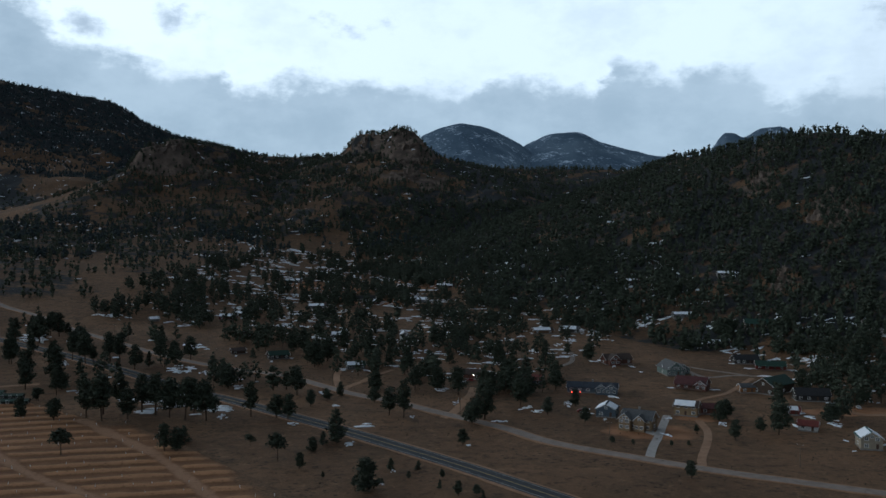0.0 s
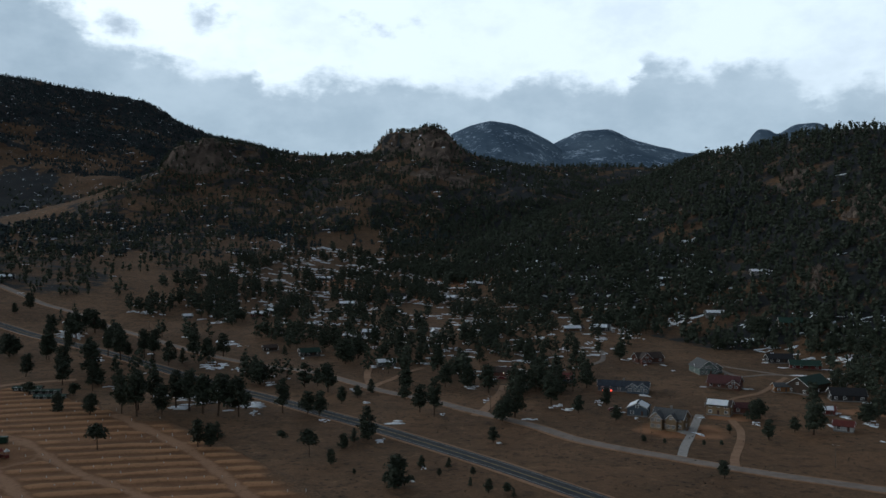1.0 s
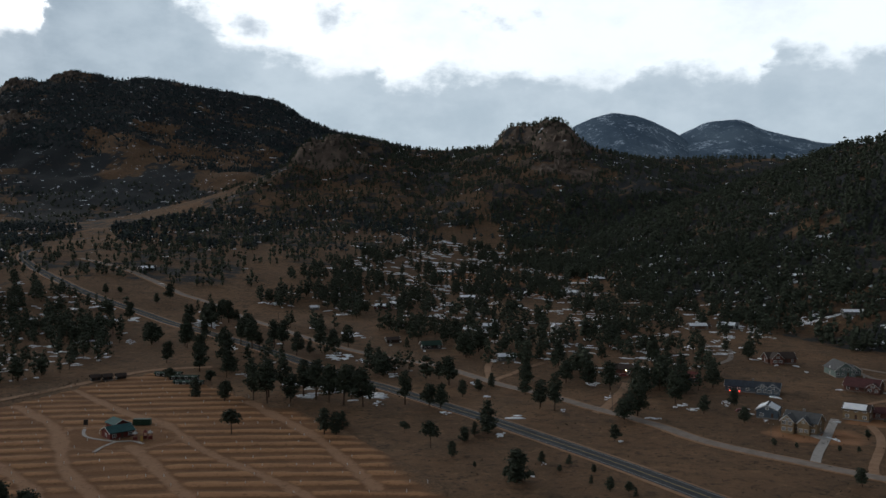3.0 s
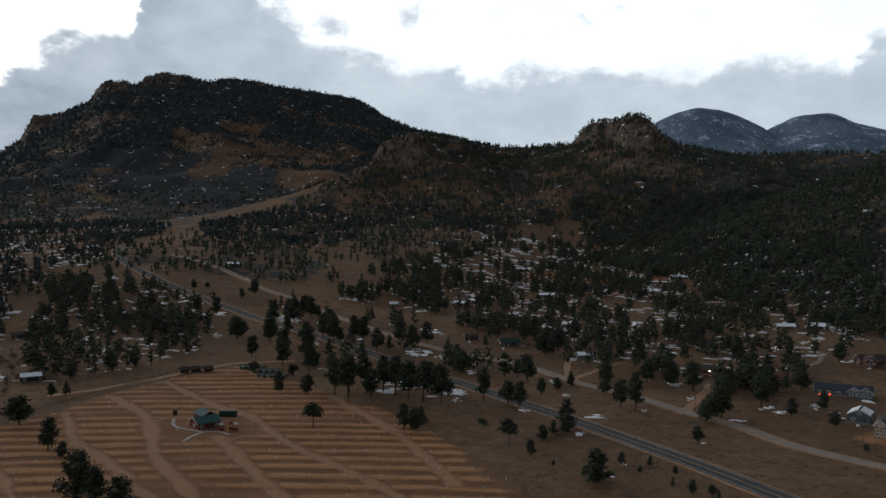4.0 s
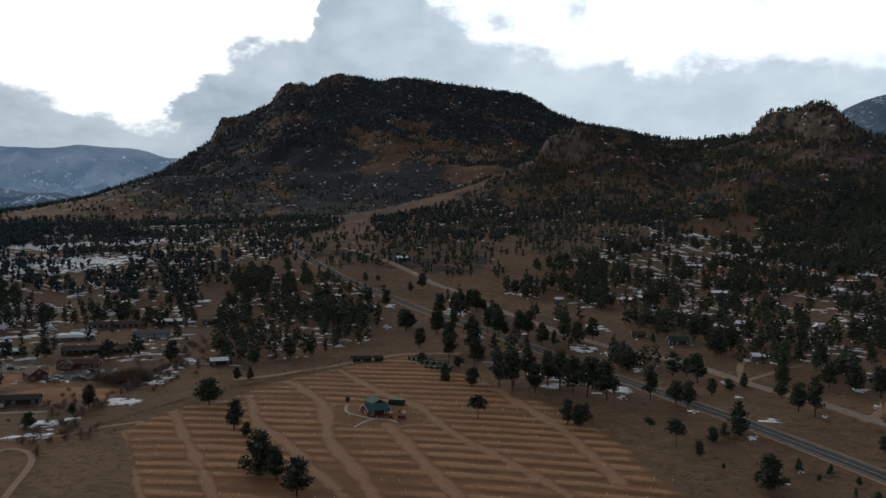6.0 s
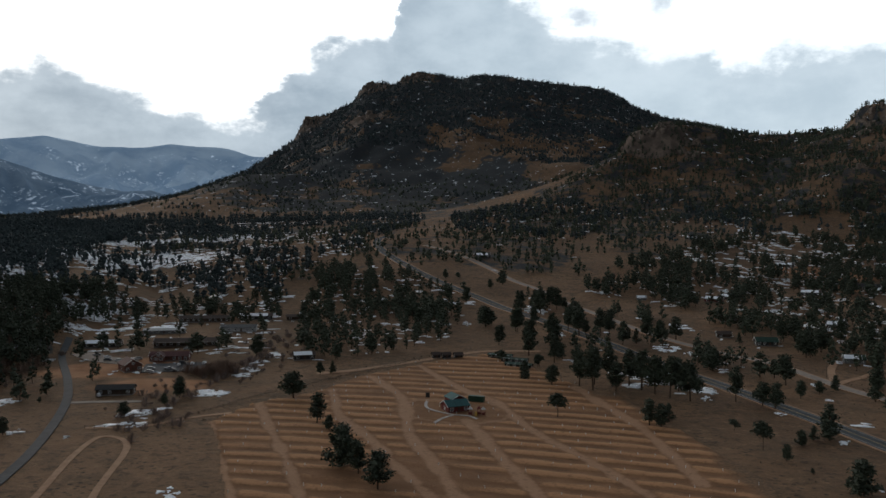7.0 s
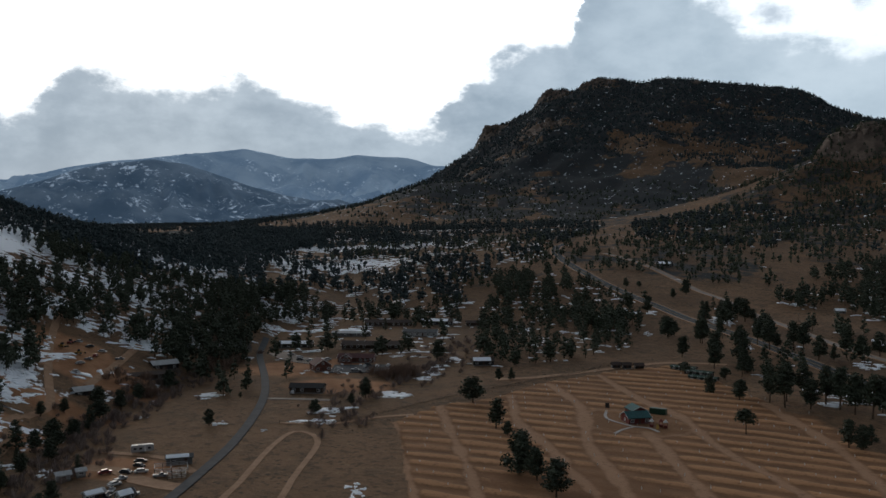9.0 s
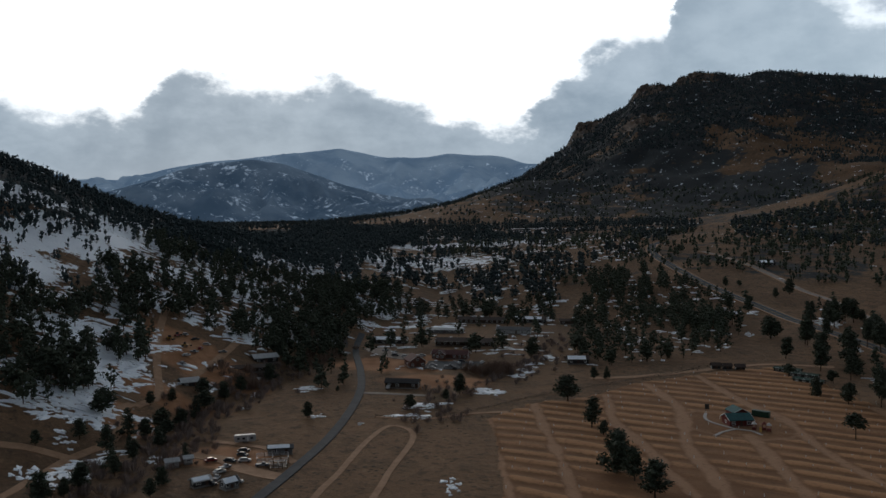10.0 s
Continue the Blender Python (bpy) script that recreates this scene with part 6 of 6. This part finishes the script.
def park(stock, spots):
    """Parks a car of each coat at x, y, heading in degrees."""
    fresh = dict(stock)
    for coat, x, y, head in spots:
        m = pose(x, y, height(x, y) + (0.36 if (-450 < x < -340 and 295 < y < 345) else 0.1), 0, 0, head)
        ob = fresh.pop(coat, None)
        if ob is None:
            ob = copy_thing(stock[coat], m)
        else:
            ob.matrix_basis = m


STOCK_CARS = {"white": car("white car parked on dirt and asphalt", "white"), "dark": car("dark car parked on dirt ground", "dark"), "red": car("red car parked on dirt ground", "red"), "silver": car("silver pickup truck parked outdoors", "silver", True)}
park(STOCK_CARS, [("white", -372, 306, 40), ("white", -366, 300, 40), ("silver", -364, 311, 38), ("white", -366, 320, 130), ("dark", -357, 309, 130), ("white", -353, 313, 40), ("silver", -350, 318, 40), ("white", -362, 326, 130), ("dark", -369, 325, 40), ("white", -358, 331, 120),
                  ("white", -404, 311, 30), ("dark", -411, 309, 30), ("white", -418, 314, 110), ("silver", -430, 316, 60), ("white", -399, 320, 60), ("white", -343, 252, 150), ("dark", 98, 400, 70), ("red", 66, 410, 0), ("white", -398, 355, 40), ("red", 16, 488, 0), ("silver", -272, 128, 100), ("white", -268, 124, 100),
                  ("dark", -282, 140, 20), ("dark", -287, 143, 60), ("white", -405, 380, 40), ("silver", -412, 383, 40), ("white", -420, 386, 40), ("dark", 214, 520, 20), ("silver", 230, 596, 0), ("white", 203, 421, 80), ("dark", 226, 409, 0),
                  ("white", -254, 123, 70), ("dark", -258, 116, 20), ("silver", -262, 120, 140), ("white", -275, 137, 62), ("silver", -266, 139, 62), ("dark", -278, 133, 30), ("red", -283, 128, 80), ("white", -443, 203, 30), ("dark", -449, 199, 80), ("white", -455, 196, 10), ("silver", -434, 208, 60),
                  ("silver", -431, 190, 30), ("white", -425, 183, 90), ("red", -436, 196, 140), ("white", -414, 176, 10), ("dark", -420, 200, 0)])

# a car that stands with its lights on before the long house
lit = car("dark car with red tail lights lit", "dark")
lit.matrix_basis = pose(70, 452, height(70, 452) + 0.1, 0, 0, 78)
for ob in lit.children:
    if ob.name.startswith("tail_light"):
        ob.data = ob.data.copy()
        ob.data.materials[0] = M_TAIL_LIGHT
for dx in (-2.2, 2.4):
    bm = bmesh.new()
    bmesh.ops.create_uvsphere(bm, u_segments=8, v_segments=6, radius=0.3)
    ob = part("string_light", bm, M_TAIL_LIGHT, None)
    ob.location = (70 + dx, 454.5, height(70, 454) + 1.3)
    tagged(ob, "glowing red lantern in front of a house", "lantern", "red lanterns")


def trailer(x, y, head):
    top = tagged(new("travel_trailer"), "long white travel trailer on dry grass", "trailer")
    top.matrix_world = pose(x, y, height(x, y) + 0.1, 0, 0, head)
    bm = boxed(-4.0, 4.0, -1.25, 1.25, 0.55, 3.1)
    bmesh.ops.bevel(bm, geom=list(bm.edges), offset=0.3, segments=2, affect="EDGES")
    part("body", bm, COATS["white"], top)
    for u in (-2.6, -0.6, 2.4):
        part("window", boxed(u - 0.5, u + 0.5, -1.3, -1.24, 1.5, 2.2, 0.02), M_GLASS, top)
    part("door", boxed(0.6, 1.3, -1.3, -1.24, 0.7, 2.6, 0.02), M_TRIM, top)
    part("hitch", boxed(3.9, 5.1, -0.1, 0.1, 0.5, 0.65), M_TYRE, top)
    part("roof_vent", boxed(-1.0, -0.4, -0.3, 0.3, 3.08, 3.3, 0.03), M_TRIM, top)
    wheels(top, [(-0.5, -1.1), (-0.5, 1.1), (0.5, -1.1), (0.5, 1.1)], 0.36)


trailer(-299, 150, 66)


def pen(x, y, head, w, d, label):
    """A stock pen of rails on posts."""
    top = tagged(new("stock_pen"), label, "pen")
    top.matrix_world = pose(x, y, height(x, y), 0, 0, head)
    for u, v, along_x in ((0, -d / 2, True), (0, d / 2, True), (-w / 2, 0, False), (w / 2, 0, False), (0, 0, False)):
        for z in (0.5, 1.0, 1.5):
            part("rail", boxed(u - w / 2, u + w / 2, v - 0.06, v + 0.06, z, z + 0.16) if along_x else boxed(u - 0.06, u + 0.06, -d / 2, d / 2, z, z + 0.16), COATS["white"], top)
    for k in range(5):
        for v in (-d / 2, d / 2):
            u = -w / 2 + w * k / 4
            part("post", boxed(u - 0.1, u + 0.1, v - 0.1, v + 0.1, -0.4, 1.8), M_WOOD, top)


pen(-271, 146, 62, 11, 8, "pale rail stock pen in a dirt yard")
pen(-262, 143, 62, 6, 5, "small pale rail pen with old snow")
house("open-fronted stable beside the pens", -276, 152, 9, 4, 2.6, 0.9, "grey", "grey", 0, "side", 1, 2, name="shed", kind="shed", trim=False)


def machine(x, y, head, coat, label):
    """A small yellow or red loader: chassis, cab, arm and bucket."""
    top = tagged(new("loader"), label, "machine", "yard machines")
    top.matrix_world = pose(x, y, height(x, y) + 0.1, 0, 0, head)
    part("chassis", tapered(-1.8, 1.4, -0.8, 0.8, 0.5, 1.4, 0.1, 0.05), COATS[coat], top)
    part("cab", tapered(-0.6, 0.7, -0.65, 0.65, 1.38, 2.5, 0.12, 0.08), M_GLASS, top, "dark glazed cab")
    part("arm", boxed(1.2, 3.0, -0.5, 0.5, 0.9, 1.1, 0.04), COATS[coat], top)
    part("bucket", tapered(2.8, 3.6, -1.0, 1.0, 0.3, 1.0, 0.15, 0.0), M_TYRE, top)
    wheels(top, [(s * 1.0, u * 0.85) for s in (-1, 1) for u in (-1, 1)], 0.5)


for x, y, head, coat, label in ((-446, 183, 20, "yellow", "yellow loader in a bare dirt yard"), (-452, 190, 120, "red", "red loader in a bare dirt yard"), (-438, 188, 70, "yellow", "yellow loader beside stored gear")):
    machine(x, y, head, coat, label)


def playground(x, y):
    top = tagged(new("play_structure"), "red and white play structure on sand", "playground")
    top.matrix_world = pose(x, y, height(x, y) + 0.5, 0, 0, 30)
    for k, (u, v) in enumerate(((-2.4, 0), (1.4, 0.8), (3.2, -0.6))):
        for a, b in ((-0.7, -0.7), (0.7, -0.7), (0.7, 0.7), (-0.7, 0.7)):
            part("post", boxed(u + a - 0.08, u + a + 0.08, v + b - 0.08, v + b + 0.08, -0.5, 2.6), WALLS["red"], top)
        part("platform", boxed(u - 0.8, u + 0.8, v - 0.8, v + 0.8, 1.1, 1.3), WALLS["red"], top)
        bm = bmesh.new()
        bmesh.ops.create_cone(bm, cap_ends=True, segments=4, radius1=1.35, radius2=0.05, depth=1.1, matrix=pose(u, v, 3.1, 0, 0, 45))
        part("canopy", bm, (COATS["white"], WALLS["red"], COATS["white"])[k], top)
        part("panel", boxed(u - 0.75, u + 0.75, v - 0.78, v - 0.68, 0.2, 1.1), WALLS["red"], top)
    bm = bmesh.new()
    slab(bm, 1.0, 5.0, 0.0, 1.4, -1, 0.1, 0.0)
    part("slide", bm, COATS["yellow"], top)


playground(-176, 312)
truck = tagged(new("storage_container"), "dark green storage container behind the building", "container")
truck.matrix_world = pose(-188, 334, height(-188, 334) + 0.4, 0, 0, 10)
part("body", boxed(-3.6, 3.6, -1.25, 1.25, 0.1, 2.6, 0.05), COATS["green"], truck)
for k in range(12):
    part("rib", boxed(-3.4 + k * 0.6, -3.28 + k * 0.6, -1.32, -1.24, 0.2, 2.5), COATS["green"], truck)
part("door", boxed(3.58, 3.66, -1.1, 1.1, 0.2, 2.5, 0.02), COATS["green"], truck)

for pts in ([(-208, 324), (-203, 315), (-197, 310), (-184, 307)], [(-184, 307), (-185, 300), (-184, 292)], [(-184, 307), (-178, 309), (-172, 306)]):
    track(pts, 1.3, M_CONCRETE, "narrow pale footpath to the snack building", 0.0, 0.62)
post = tagged(new("sign_post"), "dark upright sign board at the path's end", "sign")
post.matrix_world = pose(-209, 326, height(-209, 326) + 0.4, 0, 0, 30)
part("board", boxed(-0.9, 0.9, -0.1, 0.1, 0.8, 3.0, 0.03), WALLS["dark"], post)
for u in (-0.7, 0.7):
    part("leg", boxed(u - 0.08, u + 0.08, -0.08, 0.08, -0.6, 0.9), M_WOOD, post)


def pole(x, y, tall, head):
    top = tagged(new("utility_pole"), "thin weathered wooden utility pole", "pole", "utility poles")
    top.matrix_world = pose(x, y, height(x, y) - 0.5, 0, 0, head)
    bm = bmesh.new()
    bmesh.ops.create_cone(bm, cap_ends=True, segments=8, radius1=0.17, radius2=0.11, depth=tall, matrix=pose(0, 0, tall / 2))
    part("post", bm, M_WOOD, top)
    part("crossarm", boxed(-1.2, 1.2, -0.07, 0.07, tall - 0.9, tall - 0.72), M_WOOD, top)
    for u in (-1.0, 0.0, 1.0):
        part("insulator", boxed(u - 0.06, u + 0.06, -0.06, 0.06, tall - 0.72, tall - 0.5), M_TRIM, top)


for x, y in ((68, 352), (131, 316), (8, 400), (-60, 470), (-140, 530), (-230, 605)):
    pole(x, y, 9.5, -40)


def rail_fence(points, label, gap=4.0):
    """Wooden rails between posts along a line."""
    l = spline(points, gap)
    top = tagged(new("rail_fence"), label, "fence")
    for k, (x, y) in enumerate(l):
        h = height(x, y)
        part("post", boxed(x - 0.09, x + 0.09, y - 0.09, y + 0.09, h - 0.4, h + 1.25), M_WOOD, top)
        if k + 1 < len(l):
            nx, ny = l[k + 1]
            d = math.hypot(nx - x, ny - y)
            for z in (0.5, 1.0):
                bm = boxed(0, d, -0.04, 0.04, -0.06, 0.06)
                rise = math.atan2(height(nx, ny) - h, d)
                bmesh.ops.transform(bm, matrix=Matrix.Translation((x, y, h + z)) @ Euler((0, -rise, math.atan2(ny - y, nx - x))).to_matrix().to_4x4(), verts=bm.verts)
                part("rail", bm, M_WOOD, top)


rail_fence([(-300, 213), (-284, 225), (-279, 250), (-280, 290), (-274, 340), (-264, 400)], "weathered rail fence along the field's edge")
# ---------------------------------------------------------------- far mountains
def far_build(t, b, low=(0.045, 0.068, 0.098), high=(0.075, 0.105, 0.14), white=(0.26, 0.32, 0.39), edge=0.53, haze_glow=0.25, grain=0.06):
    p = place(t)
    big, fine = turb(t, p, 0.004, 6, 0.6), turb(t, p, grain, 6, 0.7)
    # haze is painted in: blue base colours, and the slopes glow faintly
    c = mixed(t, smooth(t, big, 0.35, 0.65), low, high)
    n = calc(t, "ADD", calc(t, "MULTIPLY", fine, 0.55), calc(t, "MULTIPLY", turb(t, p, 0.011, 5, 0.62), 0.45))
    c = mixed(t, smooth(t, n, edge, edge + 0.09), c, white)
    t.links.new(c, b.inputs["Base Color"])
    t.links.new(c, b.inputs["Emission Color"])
    b.inputs["Emission Strength"].default_value = haze_glow


M_FAR = material("hazy_blue_slopes", far_build, 1.0, 0, 0.0)
M_FAR_WEST = material("hazy_snowy_slopes", lambda t, b: far_build(t, b, (0.075, 0.115, 0.17), (0.12, 0.165, 0.22), (0.34, 0.41, 0.50), 0.565, 0.68, 0.05), 1.0, 0, 0.0)

M_FAR_RIDGE = material("hazy_wooded_slopes", lambda t, b: far_build(t, b, (0.04, 0.065, 0.10), (0.075, 0.105, 0.145), (0.31, 0.38, 0.47), 0.54, 0.5, 0.05), 1.0, 0, 0.0)


def mountain(label, line, depth, bumps, seed, drop=60.0, mat=None, ease=9, grain=420):
    """A far range: its crest follows a line, and ribs and gullies run down its near side."""
    p = np.array(line, float)
    s = np.concatenate([[0], np.cumsum(np.hypot(*np.diff(p[:, :2], axis=0).T))])
    u = np.linspace(0, s[-1], 260)
    cx, cy, cz = (np.interp(u, s, p[:, k]) for k in range(3))
    k = np.hanning(2 * ease + 1)
    cz = np.convolve(np.pad(cz, ease, mode="edge"), k / k.sum(), mode="valid") + 3.5 * rough(cx, cy, 90, 3, seed)
    dist = np.hypot(cx, cy)
    rows = np.concatenate([np.linspace(-0.25, 0, 6)[:-1], np.linspace(0, 1, 60)])
    X, Y, Z = [], [], []
    for w in rows:
        k = 1 - np.maximum(w, 0) * depth / dist - np.minimum(w, 0) * 160 / dist
        x, y = cx * k, cy * k
        f = (1 - abs(w)) ** 1.15
        lump = rough(x, y, grain, 5, seed, 0.55)
        ribs = 0.7 - 2.0 * np.abs(rough(u + 160 * rough(x, y, 500, 2, seed + 3), w * 260 + 0 * u, 330, 4, seed + 8, 0.55))
        z = drop + (cz - drop) * f + bumps * (lump + 0.8 * ribs) * min(1, abs(w) * 4 + 0.03) * min(1, (1 - w) * 3)
        X.append(x), Y.append(y), Z.append(z)
    v = np.stack([np.array(X), np.array(Y), np.array(Z)], -1).reshape(-1, 3)
    idx = np.arange(len(rows) * len(u)).reshape(len(rows), len(u))
    f = np.stack([idx[:-1, :-1], idx[:-1, 1:], idx[1:, 1:], idx[1:, :-1]], -1).reshape(-1, 4)
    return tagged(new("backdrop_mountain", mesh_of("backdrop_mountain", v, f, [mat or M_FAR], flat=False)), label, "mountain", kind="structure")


mountain("haze-blue snow-streaked mountain range under cloud", [(-4481, 790, 323), (-4335, 1383, 292), (-4218, 1569, 297), (-4145, 1751, 352), (-4078, 1902, 384), (-3970, 2120, 415), (-3804, 2405, 455), (-3735, 2510, 471), (-3668, 2607, 447), (-3599, 2702, 423), (-3492, 2838, 423), (-3396, 2952, 447), (-3221, 3143, 439), (-3115, 3248, 392), (-2925, 3486, 363)], 1300, 75, 3, mat=M_FAR_WEST, ease=4)
mountain("nearer haze-blue wooded ridge flecked with snow", [(-3501, 1021, 91), (-3461, 1148, 184), (-3389, 1345, 249), (-3312, 1524, 320), (-3260, 1632, 334), (-3212, 1724, 345), (-3144, 1844, 326), (-3007, 2059, 239), (-2867, 2250, 187), (-2739, 2404, 121)], 800, 60, 13, mat=M_FAR_RIDGE, ease=4)
mountain("rounded mountain dusted with snow, blue with haze", [(-230, 4394, 509), (-100, 4399, 602), (-8, 4400, 641), (92, 4399, 664), (192, 4396, 649), (276, 4391, 617), (391, 4383, 555), (498, 4372, 470)], 1500, 20, 5)
mountain("wooded mountain, dark blue with haze", [(321, 4589, 512), (433, 4580, 568), (553, 4567, 625), (712, 4545, 634), (815, 4527, 585), (933, 4504, 544), (1097, 4467, 504), (1268, 4422, 487)], 1500, 15, 7)
mountain("far rock towers, blue with haze", [(1257, 4112, 476), (1322, 4092, 575), (1372, 4075, 575), (1407, 4063, 545), (1478, 4038, 590), (1569, 4004, 598), (1639, 3976, 560), (1749, 3928, 507), (1919, 3848, 545), (2085, 3761, 537)], 1200, 25, 9)
